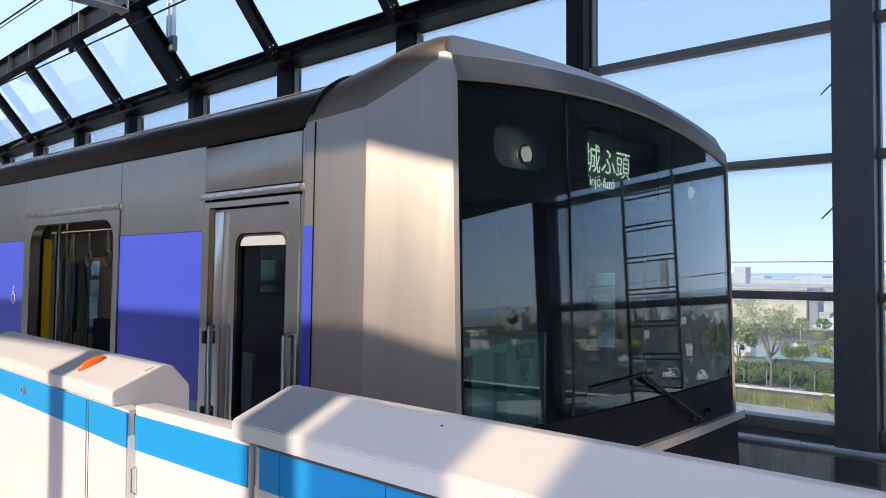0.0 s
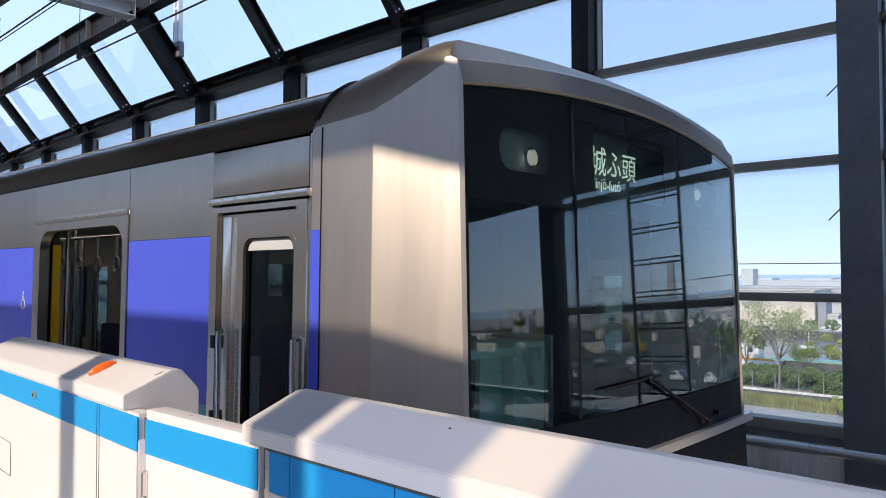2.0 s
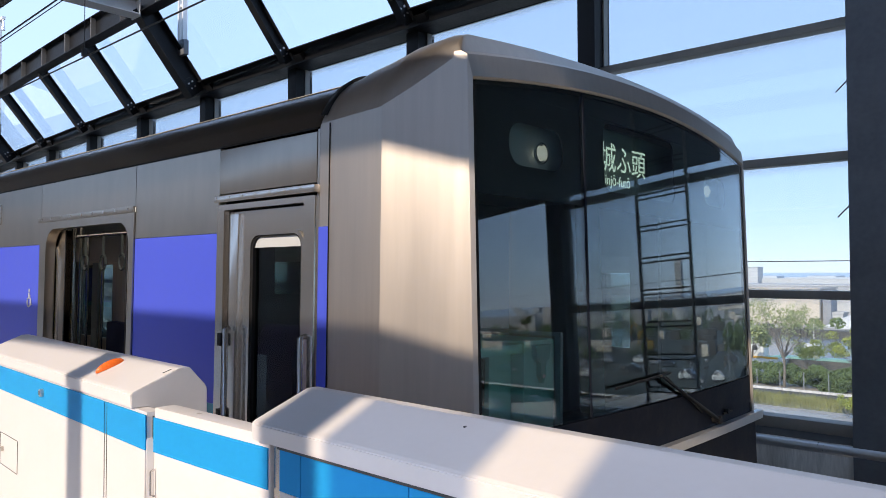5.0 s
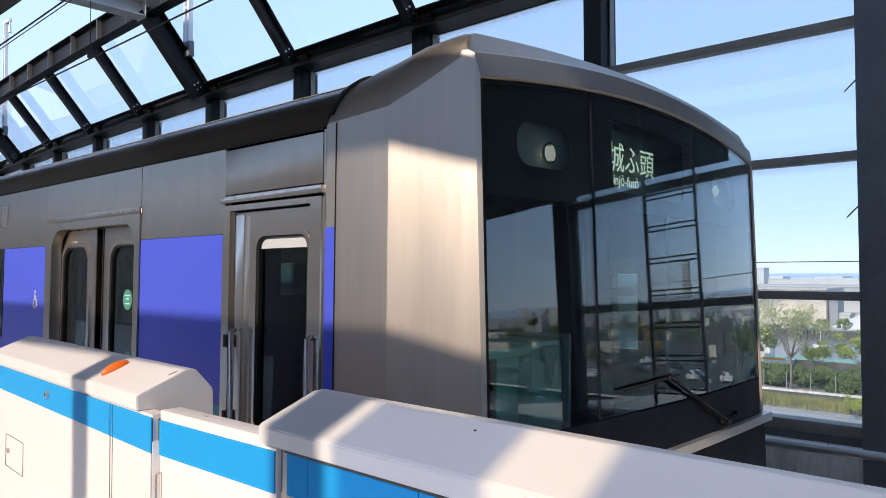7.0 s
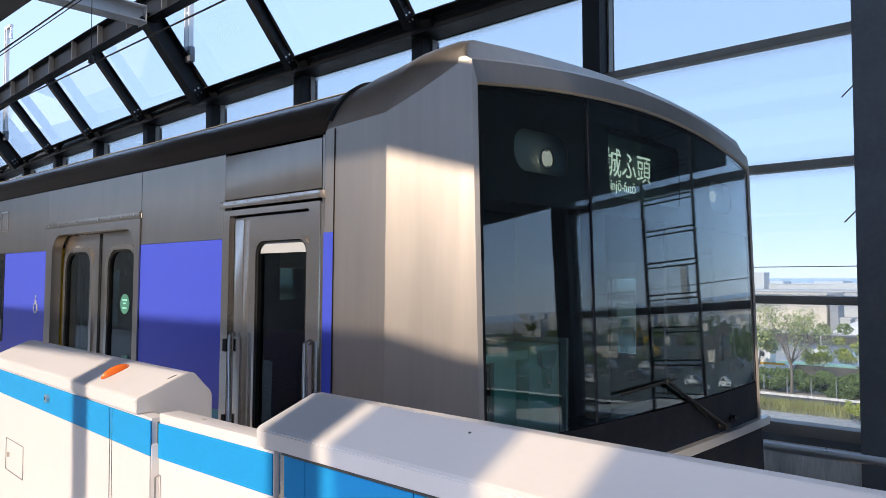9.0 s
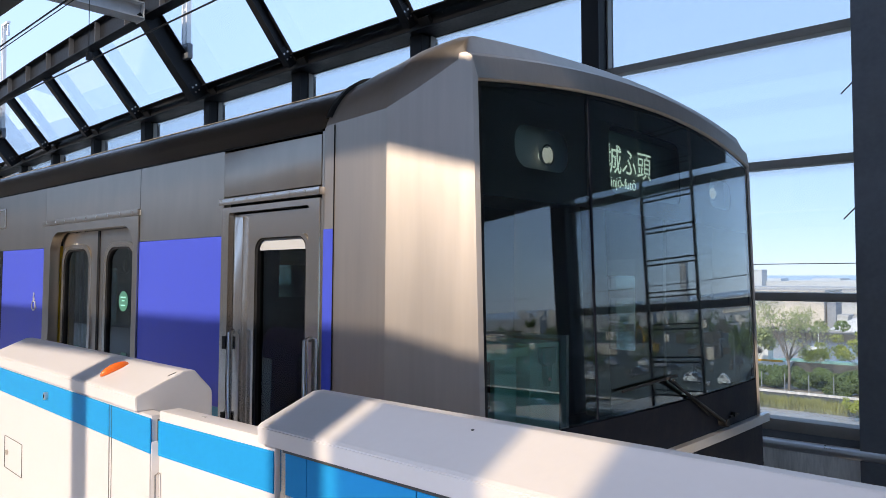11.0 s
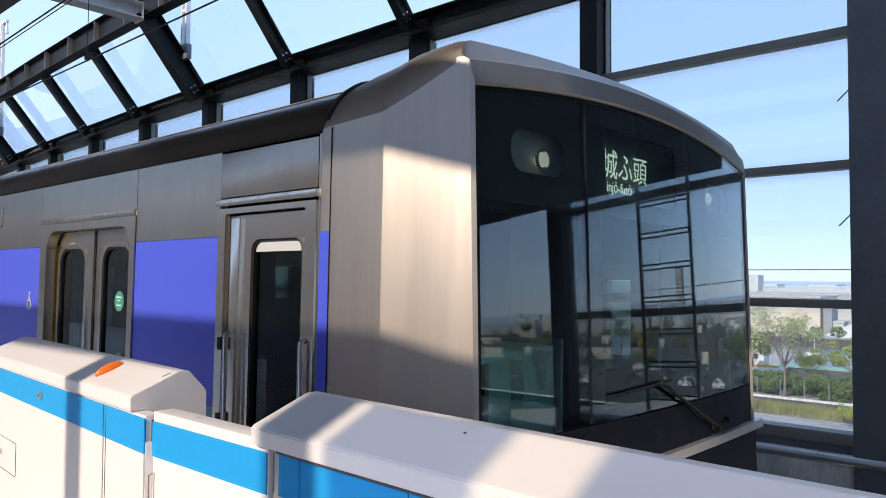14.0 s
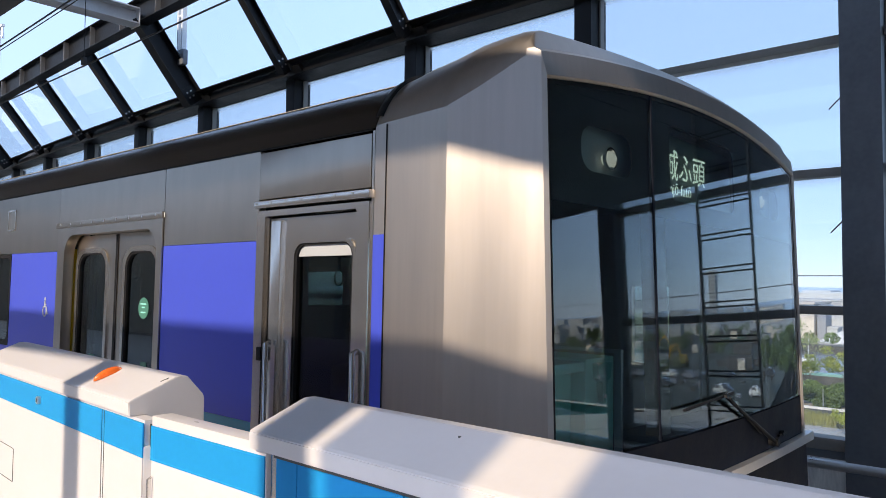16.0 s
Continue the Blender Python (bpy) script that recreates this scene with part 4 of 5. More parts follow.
def build_wheelchair_sign(tr):
    x, z, y = -5.157, 1.44, 1.8975
    bm = bmesh.new()
    tube(bm, [(x - 0.005, y, z + 0.052), (x - 0.005, y - 0.0015, z + 0.052)], 0.011, 12)
    pts = [(x - 0.007 + 0.028 * math.cos(a), y, z - 0.022 + 0.030 * math.sin(a)) for a in np.linspace(radians(120), radians(385), 14)]
    tube(bm, pts, 0.0045, 5)
    tube(bm, [(x - 0.006, y, z + 0.038), (x - 0.004, y, z + 0.004), (x + 0.020, y, z + 0.003), (x + 0.032, y, z - 0.038), (x + 0.042, y, z - 0.035)], 0.0055, 5)
    tube(bm, [(x - 0.005, y, z + 0.02), (x + 0.015, y, z + 0.018)], 0.0045, 5)
    part("wheelchair_sign", bm, SIGNWHITE, tr, "white wheelchair pictogram")


def front_patch(name, y0, y1, z0, z1, material, parent, off=0.0, thick=0.012, ny=10, nz=6, label="", r=None, zfun=None):
    """A bowed sheet on the front, off metres in front of the front's surface."""
    bm = bmesh.new()
    if r is not None:
        out = rrect(y0, y1, z0, z1, r, 6)
        prism(bm, out, lambda u, v, d: (front_x(u, v) + d, u, v), off, off + thick)
        return part(name, bm, material, parent, label, 60)
    g = {}
    for d in (0, 1):
        for i in range(ny + 1):
            for j in range(nz + 1):
                y = y0 + (y1 - y0) * i / ny
                lo, hi = zfun(y) if zfun else (z0, z1)
                z = lo + (hi - lo) * j / nz
                g[d, i, j] = bm.verts.new((front_x(y, z) + off + thick * d, y, z))
    for i in range(ny):
        for j in range(nz):
            for d in (0, 1):
                q = [g[d, i, j], g[d, i + 1, j], g[d, i + 1, j + 1], g[d, i, j + 1]]
                bm.faces.new(q if d else q[::-1])
    rim = [(i, 0) for i in range(ny)] + [(ny, j) for j in range(nz)] + [(i, nz) for i in range(ny, 0, -1)] + [(0, j) for j in range(nz, 0, -1)]
    for a, b in zip(rim, rim[1:] + rim[:1]):
        bm.faces.new((g[0, a[0], a[1]], g[0, b[0], b[1]], g[1, b[0], b[1]], g[1, a[0], a[1]]))
    return part(name, bm, material, parent, label, 60)


def glass_low(y):
    return 1.052


def build_front(tr):
    # stainless mask: from the body, along the flank, then tapering to the front rim
    steps = []
    for x, half, lift, sh, r in ((-2.233, 1.402, 0.0, 0.0, 0.27), (-2.215, 1.404, 0.004, 0.008, 0.27), (-2.165, 1.404, 0.012, 0.012, 0.27), (-2.10, 1.404, 0.03, 0.015, 0.27), (-2.0, 1.404, 0.045, 0.02, 0.27),
                              (-1.905, 1.404, 0.066, 0.025, 0.27), (-1.892, 1.4025, 0.068, 0.028, 0.265), (-1.878, 1.397, 0.07, 0.036, 0.255), (-1.80, 1.356, 0.075, 0.085, 0.20), (-1.72, 1.315, 0.072, 0.14, 0.135), (-1.665, 1.286, 0.06, 0.18, 0.09)):
        ring_pts = []
        t = max(0.0, (x + 1.9) / 0.28)
        for y, z in body_section(half, lift, sh, r):
            bow = (front_x(y, min(z, 2.3)) + 1.62) * t if abs(y - YC) < 1.25 else 0.0
            ring_pts.append((x + bow * 0.9, y, z))
        steps.append(ring_pts)
    # rim: turns down onto the edge of the glass
    def edge_ring(half, over, ahead):
        out = []
        for y, z in body_section(1.25, 0.1, 0.17, 0.10):
            side = 1 if y > YC else -1
            far = min(1.0, abs(y - YC) / 1.19)
            yy = YC + side * half * far
            zz = min(z, glass_top(yy) + over)
            out.append((front_x(yy, zz) + ahead, yy, zz))
        return out
    steps.append(edge_ring(1.270, 0.105, -0.016))
    steps.append(edge_ring(1.262, 0.092, 0.002))
    steps.append(edge_ring(1.250, 0.012, 0.014))
    steps.append(edge_ring(1.246, 0.004, 0.006))
    steps.append(edge_ring(1.244, 0.002, -0.012))
    bm = bmesh.new()
    loft(bm, steps)
    part("front_mask", bm, STEEL, tr, "brushed stainless steel front mask with a vertical crease", 12)
    part("mask_joint", boxm(-2.1735, -2.1700, 1.8925, 1.8955, 0.2, 2.17), RUBBER, tr)
    bm = bmesh.new()
    loft(bm, [[(x, y, z) for y, z in body_section(h, l, 0.012) if z > 2.19] for x, h, l in ((-2.246, 1.403, 0.003), (-2.24, 1.409, 0.012), (-2.21, 1.411, 0.018), (-2.204, 1.404, 0.006))])
    part("gasket", bm, RUBBER, tr, "black gasket round the roof joint", 60)
    # dark lower front, silver bumper strip
    front_patch("lower_front", 2.07, 4.53, -0.45, 0.9, BLACK, tr, -0.012, 0.012, 10, 4, "black painted lower front", zfun=lambda y: (-0.45, glass_low(y) - 0.01))
    front_patch("bumper_strip", 2.03, 4.64, 0.797, 0.842, GALV, tr, 0.002, 0.035, 14, 2, "bare steel bumper strip")
    front_patch("skirt", 2.05, 4.56, -0.45, 0.79, BLACK, tr, 0.004, 0.012, 10, 3, "dark blue black skirt")
    # glass: two panes in a black border
    top = 2.282
    low = glass_low
    front_patch("windscreen", 2.078, 2.696, 1.0, top, WIN_FRONT, tr, -0.004, 0.005, 10, 6, "tinted windscreen with reflections", zfun=lambda y: (low(y), glass_top(y)))
    front_patch("windscreen", 2.71, 4.525, 1.0, top, WIN_FRONT, tr, -0.004, 0.005, 16, 6, "tinted windscreen with reflections", zfun=lambda y: (low(y), glass_top(y)))
    front_patch("glass_joint", 2.697, 2.709, 1.0, top, BLACK, tr, -0.006, 0.010, 1, 6, "", zfun=lambda y: (low(y), glass_top(y)))
    # black borders behind the glass
    front_patch("glass_border", 2.05, 2.078, 0.9, top, RUBBER, tr, -0.02, 0.02, 1, 6)
    front_patch("glass_border", 4.525, 4.553, 0.9, top, RUBBER, tr, -0.02, 0.02, 1, 6)
    front_patch("glass_border", 2.05, 4.55, 2.27, 2.30, RUBBER, tr, -0.02, 0.02, 16, 1, zfun=lambda y: (glass_top(y) - 0.012, glass_top(y) + 0.01))
    front_patch("pillar", 2.765, 2.87, 1.0, top, BLACK_IN, tr, -0.09, 0.05, 2, 6, "black pillar behind the glass", zfun=lambda y: (low(y), glass_top(y)))
    # black film on the inside of the upper glass, with rounded openings for the lamps and the sign
    FZ0, FZ1 = 1.885, 2.262
    for y0, y1, hole in ((2.08, 2.694, (2.257, 2.575, 2.004, 2.163, 0.066)), (2.712, 3.72, (2.868, 3.528, 1.962, 2.252, 0.05)), (3.722, 4.522, (3.905, 4.245, 1.990, 2.145, 0.066))):
        bm = bmesh.new()
        ring(bm, rrect(y0, y1, FZ0, FZ1, 0.0005), rrect(*hole), lambda u, v, d: (front_x(u, v) + d, u, v), -0.014, -0.010)
        part("black_film", bm, BLACK_IN, tr, "dark film on the upper glass with a rounded opening", 60)
        front_patch("black_film", y0, y1, FZ1, 2.3, BLACK_IN, tr, -0.014, 0.004, 6, 1, "", zfun=lambda y: (FZ1, max(FZ1 + 0.002, glass_top(y))))
    for y, lx in ((2.44, 2.478), (4.08, 4.02)):
        hl = front_patch("headlamp_plate", y - 0.24, y + 0.24, 1.95, 2.24, LAMP_GREY, tr, -0.075, 0.004, label="grey lamp housing behind the glass", r=0.065)
        px, lz = front_x(lx, 2.07) + 0.012, 2.072
        ringm = bmesh.new()
        n = 24
        c0 = [(0.042 * math.cos(2 * math.pi * k / n), 0.042 * math.sin(2 * math.pi * k / n)) for k in range(n)]
        ring(ringm, c0, [(u * 0.86, v * 0.86) for u, v in c0], lambda u, v, d: (px + d, lx + u, lz + v), -0.058, -0.046)
        part("bezel", ringm, REFLECTOR, hl, "chrome ring round the lamp", 40)
        dome = bmesh.new()
        bmesh.ops.create_uvsphere(dome, u_segments=20, v_segments=12, radius=0.032)
        bmesh.ops.transform(dome, matrix=Matrix.Translation((px - 0.056, lx, lz)) @ Matrix.Diagonal((0.85, 1, 0.9, 1)), verts=dome.verts)
        part("lens", dome, LAMP, hl, "pale round lamp lens", 60)
    # destination sign
    ds = front_patch("destination_sign", 2.80, 3.72, 1.92, 2.262, CAB_TEAL_DARK, tr, -0.10, 0.006, label="dark destination display with pale letters", r=0.02)
    m = Matrix(((0, 0, 1, 0), (1, 0, 0, 0), (0, 1, 0, 0), (0, 0, 0, 1)))
    yaw = Matrix.Rotation(math.atan2(front_x(2.95, 2.1) - front_x(3.45, 2.1), 0.5), 4, "Z")
    px = front_x(3.2, 2.1) - 0.078
    for body, size, y, z in (("城ふ頭", 0.138, 2.948, 2.078), ("Kinjō-futō", 0.064, 2.948, 2.008)):
        text_mesh(body, size, Matrix.Translation((px - 0.002, y, z)) @ yaw @ m, "letters", SIGNLIT, ds)
    # wiper
    dy = -0.17
    wp = part("wiper", tubem([(front_x(3.95, 0.88) + 0.03, 4.10 + dy, 0.88), (front_x(3.25, 1.15) + 0.03, 3.40 + dy, 1.168)], 0.011, 8, 0.006), RUBBER, tr, "black windscreen wiper", 60)
    part("wiper_link", tubem([(front_x(3.85, 0.95) + 0.02, 3.90 + dy, 0.945), (front_x(3.25, 1.15) + 0.025, 3.46 + dy, 1.155)], 0.006, 6), RUBBER, wp, "", 60)
    bm = boxm(0, 0.010, -0.25, 0.25, -0.005, 0.005, bevel=0.002)
    bmesh.ops.transform(bm, matrix=Matrix.Translation((front_x(3.1, 1.16) + 0.014, 3.27 + dy, 1.160)) @ Matrix.Rotation(radians(2.5), 4, "X"), verts=bm.verts)
    part("blade", bm, RUBBER, wp)
    part("wiper_pivot", tubem([(front_x(3.95, 0.88), 4.10 + dy, 0.88), (front_x(3.95, 0.88) + 0.045, 4.10 + dy, 0.88)], 0.02, 12), RUBBER, wp, "", 60)
    bm = tubem([(front_x(4.08, 0.9), 4.10, 0.90), (front_x(4.08, 0.9) + 0.022, 4.10, 0.90)], 0.014, 10)
    box(bm, front_x(4.08, 0.9) + 0.005, front_x(4.08, 0.9) + 0.015, 4.05, 4.17, 0.888, 0.898)
    part("washer_nozzle", bm, RUBBER, tr)
    # cab interior
    part("cab_floor_plate", boxm(-3.3, -1.70, 2.1, 4.5, 0.001, 0.02), BLACK_IN, tr)
    desk = part("driver_desk", boxm(-2.30, -1.80, 2.10, 2.62, 1.285, 1.325, bevel=0.008), CAB_TEAL, tr, "green grey driver's desk")
    part("desk_front", boxm(-2.25, -1.86, 2.10, 2.24, 0.3, 1.284), CAB_TEAL, desk)
    part("desk_front", boxm(-2.25, -1.86, 2.47, 2.615, 0.3, 1.284), CAB_TEAL, desk)
    part("desk_recess", boxm(-2.05, -2.00, 2.24, 2.47, 0.3, 1.284), BLACK_IN, desk, "dark recess under the desk")
    part("screen", boxm(-1.98, -1.87, 2.245, 2.46, 1.08, 1.27, bevel=0.01), RUBBER, desk)
    part("desk_ledge", boxm(-1.99, -1.80, 2.12, 2.60, 0.96, 1.0, bevel=0.005), CREAM, desk)
    part("gauge_hood", boxm(-2.30, -2.16, 2.16, 2.40, 1.326, 1.40, bevel=0.01), RUBBER, desk)
    cab = part("cab_cabinet", boxm(-2.35, -1.80, 2.625, 2.848, 0.2, 1.335, bevel=0.01), CAB_TEAL, tr, "green grey cabinet in the cab")
    part("edge_trim", boxm(-1.80, -1.77, 2.850, 2.868, 0.95, 1.36), SIGNWHITE, cab, "white edge strip")
    part("top_rail", boxm(-2.34, -1.801, 2.850, 2.865, 1.345, 1.36), SIGNWHITE, cab)
    bm = bmesh.new()
    prism(bm, [(2.675, 1.315), (2.785, 1.315), (2.775, 1.255), (2.747, 1.24), (2.75, 1.19), (2.73, 1.155), (2.71, 1.19), (2.713, 1.24), (2.685, 1.255)], lambda u, v, d: (d, u, v), -1.799, -1.775)
    part("pouch", bm, CAB_TEAL_POUCH, cab, "green cloth pouch on the cabinet")
    part("pouch_button", tubem([(-1.776, 2.73, 1.185), (-1.770, 2.73, 1.185)], 0.008, 10), GALV, cab)
    part("cab_desk_right", boxm(-2.1, -1.72, 2.85, 4.45, 0.3, 0.92, bevel=0.02), BLACK_IN, tr)
    part("seat", boxm(-2.95, -2.55, 2.3, 2.75, 0.4, 1.25, bevel=0.05), SEAT, tr)
    front_patch("dash", 2.08, 4.52, 0.88, 0.92, BLACK_IN, tr, -0.3, 0.28, 8, 1)


CAB_TEAL_POUCH = mat("pouch_cloth_green", (0.12, 0.42, 0.38), 0.8, 0, 0.15, 20, 120, 0.1)
LAMP_GREY = mat("lamp_plate_grey", (0.42, 0.46, 0.48), 0.5, 0, 0.05)
CAB_TEAL_DARK = mat("display_dark", (0.10, 0.14, 0.145), 0.35, 0, 0.05)


# ---- outside ----



def leaf_cloud(name, centres, count, size, material, parent=None, seed=1, **tags):
    """Many small leaf blades about the given clumps (centre, radius)."""
    rng = np.random.default_rng(seed)
    weights = np.array([r ** 2 for _, r in centres])
    pick = rng.choice(len(centres), count, p=weights / weights.sum())
    cs = np.array([list(c) for c, _ in centres])[pick]
    rs = np.array([r for _, r in centres])[pick]
    d = rng.normal(size=(count, 3))
    d /= np.linalg.norm(d, axis=1)[:, None]
    at = cs + d * (rs * rng.uniform(0.35, 1.0, count) ** 0.6)[:, None] * np.array([1, 1, 0.75])
    u = rng.normal(size=(count, 3))
    u /= np.linalg.norm(u, axis=1)[:, None]
    v = np.cross(u, rng.normal(size=(count, 3)))
    v /= np.linalg.norm(v, axis=1)[:, None]
    s = size * rng.uniform(0.6, 1.4, count)[:, None]
    quad = np.stack([at - u * s, at + v * s * 0.5, at + u * s, at - v * s * 0.5], 1).reshape(-1, 3)
    mid = quad.mean(0)
    me = bpy.data.meshes.new(name)
    me.from_pydata((quad - mid).tolist(), [], (np.arange(count * 4).reshape(-1, 4)).tolist())
    me.materials.append(material)
    ob = new(name, me)
    ob.location = mid
    if parent is not None:
        ob.parent = parent
        ob.matrix_parent_inverse = ORIGIN[parent.name].inverted()
    ORIGIN[ob.name] = Matrix.Translation(mid)
    return tagged(ob, **tags)


def tree(x, y, h, spread, material, seed, label, leaves=3500, low=0.38, size=0.17):
    rng = random.Random(seed)
    t = thing("tree", (x, y, GZ), label, "tree", "trees")
    bm = bmesh.new()
    fork = h * low
    tube(bm, [(x, y, GZ), (x + 0.08, y, GZ + fork * 0.5), (x + 0.02, y + 0.05, GZ + fork)], 0.015 * h, 9, 0.011 * h)
    clumps = []
    for k in range(11):
        a = 2 * math.pi * k / 11 + rng.uniform(-0.3, 0.3)
        out, up = spread * rng.uniform(0.35, 1.0), h * rng.uniform(0.55, 0.93)
        start = (x + 0.02, y + 0.05, GZ + fork * rng.uniform(0.75, 1.0))
        mid = (x + math.cos(a) * out * 0.42, y + math.sin(a) * out * 0.42, GZ + fork + (up - fork) * 0.42)
        end = (x + math.cos(a) * out, y + math.sin(a) * out, GZ + up)
        tube(bm, [start, mid, end], 0.0065 * h, 6, 0.002 * h)
        clumps.append((end, h * rng.uniform(0.09, 0.15)))
        for _ in range(2):
            tip = (mid[0] + rng.uniform(-1, 1) * spread * 0.5, mid[1] + rng.uniform(-1, 1) * spread * 0.5, mid[2] + rng.uniform(0.1, 0.3) * h)
            tube(bm, [mid, tip], 0.004 * h, 5, 0.001 * h)
            clumps.append((tip, h * rng.uniform(0.05, 0.11)))
    part("trunk", bm, BARK, t, "grey brown trunk with forked limbs", 60)
    leaf_cloud("crown", clumps, leaves, size, material, t, seed)
    return t


def building(x, y, w, d, h, material, label, cols=6, rows=3, base=GZ):
    b = thing("building", (x, y, base), label, "building", "far buildings")
    part("wall", boxm(x - w / 2, x + w / 2, y, y + d, base, base + h), material, b)
    part("roof", boxm(x - w / 2 - 0.3, x + w / 2 + 0.3, y - 0.3, y + d + 0.3, base + h + 0.01, base + h + 0.4), material if cols < 4 else BLDG_G, b)
    for i in range(cols):
        for j in range(rows):
            cx, cz = x - w / 2 + (i + 0.5) * w / cols, base + (j + 0.55) * h / rows
            part("window", boxm(cx - w / cols * 0.3, cx + w / cols * 0.3, y - 0.08, y - 0.005, cz - h / rows * 0.2, cz + h / rows * 0.2), WINDARK, b)
    return b


def machine(x, y):
    e = thing("excavator", (x, y, GZ), "yellow excavator parked on the gravel yard", "excavator", "excavators")
    part("tracks", boxm(x - 1.8, x + 1.8, y - 1.3, y + 1.3, GZ, GZ + 0.9, bevel=0.2), RUBBER, e)
    part("cab", boxm(x - 1.4, x + 1.2, y - 1.2, y + 1.2, GZ + 0.95, GZ + 2.6, bevel=0.2), MACHINE, e)
    part("boom", tubem([(x + 1, y, GZ + 2), (x + 3.2, y, GZ + 5.0), (x + 5.6, y, GZ + 4.0)], 0.35, 6, 0.25), MACHINE, e)
    part("arm", tubem([(x + 5.6, y, GZ + 4.0), (x + 6.4, y, GZ + 1.4)], 0.25, 6, 0.2), MACHINE, e)
    part("bucket", boxm(x + 5.8, x + 6.9, y - 0.6, y + 0.6, GZ + 0.4, GZ + 1.3, bevel=0.1), RUBBER, e)


def car(name, x, y, paint, label, group=""):
    """A saloon that heads towards -x."""
    c = thing(name, (x, y, GZ), label, "car", group)
    prof = [(-2.25, 0.32), (-2.28, 0.62), (-2.1, 0.78), (-1.25, 0.93), (-0.55, 1.38), (0.2, 1.47), (1.1, 1.42), (1.75, 1.02), (2.22, 0.95), (2.27, 0.55), (2.2, 0.3)]
    bm = bmesh.new()
    prism(bm, prof, lambda u, v, d: (x + u, y + d * (1.0 if v < 1.0 else 0.82), GZ + v), -0.88, 0.88)
    part("body", bm, paint, c)
    bm = bmesh.new()
    prism(bm, [(-1.05, 0.98), (-0.52, 1.34), (0.2, 1.42), (1.02, 1.37), (1.5, 1.02)], lambda u, v, d: (x + u, y + d * (0.92 if v < 1.1 else 0.82), GZ + v), -0.9, 0.9)
    part("window_band", bm, WINDARK, c)
    for u in (-1.4, 1.4):
        for s in (-0.8, 0.8):
            w = part("tyre", tubem([(x + u, y + s - 0.11, GZ + 0.32), (x + u, y + s + 0.11, GZ + 0.32)], 0.32, 20), RUBBER, c)
            part("rim", tubem([(x + u, y + s - 0.118, GZ + 0.32), (x + u, y + s + 0.118, GZ + 0.32)], 0.2, 14), GALV, w)
    for s in (-0.65, 0.65):
        part("headlight", boxm(x - 2.27, x - 2.1, y + s - 0.2, y + s + 0.2, GZ + 0.62, GZ + 0.74), GALV, c)
        part("tail_light", boxm(x + 2.1, x + 2.29, y + s - 0.2, y + s + 0.2, GZ + 0.72, GZ + 0.86), ORANGE, c)
    return c


def boat(x, y, length, cabin, label, hull=None):
    b = thing("boat", (x, y, GZ), label, "boat", "moored boats")
    L = length / 2
    bm = bmesh.new()
    prism(bm, [(-L, 0.25), (-L - 0.4, 1.3), (L + 0.8, 1.5), (L, 0.0), (-L + 0.5, 0.0)], lambda u, v, d: (x + u, y + d, GZ + v + 0.02), -1.4, 1.4)
    part("hull", bm, hull or BOATW, b)
    part("deck", boxm(x - L, x + L, y - 1.2, y + 1.2, GZ + 1.48, GZ + 1.6), BOATG, b)
    cb = part("cabin", boxm(x - cabin, x + cabin, y - 1.0, y + 1.0, GZ + 1.61, GZ + 3.4, bevel=0.1), BOATW, b)
    for k in (-0.5, 0.1, 0.6):
        part("window", boxm(x + k * cabin - 0.25, x + k * cabin + 0.25, y - 1.03, y - 1.001, GZ + 2.4, GZ + 3.0), WINDARK, cb)
    part("mast", tubem([(x, y, GZ + 3.4), (x, y, GZ + 6.2)], 0.06, 6), BOATW, b)
    part("gunwale", boxm(x - L, x + L, y - 1.45, y - 1.3, GZ + 1.45, GZ + 1.7), MACHINE if hull is None else BOATG, b)


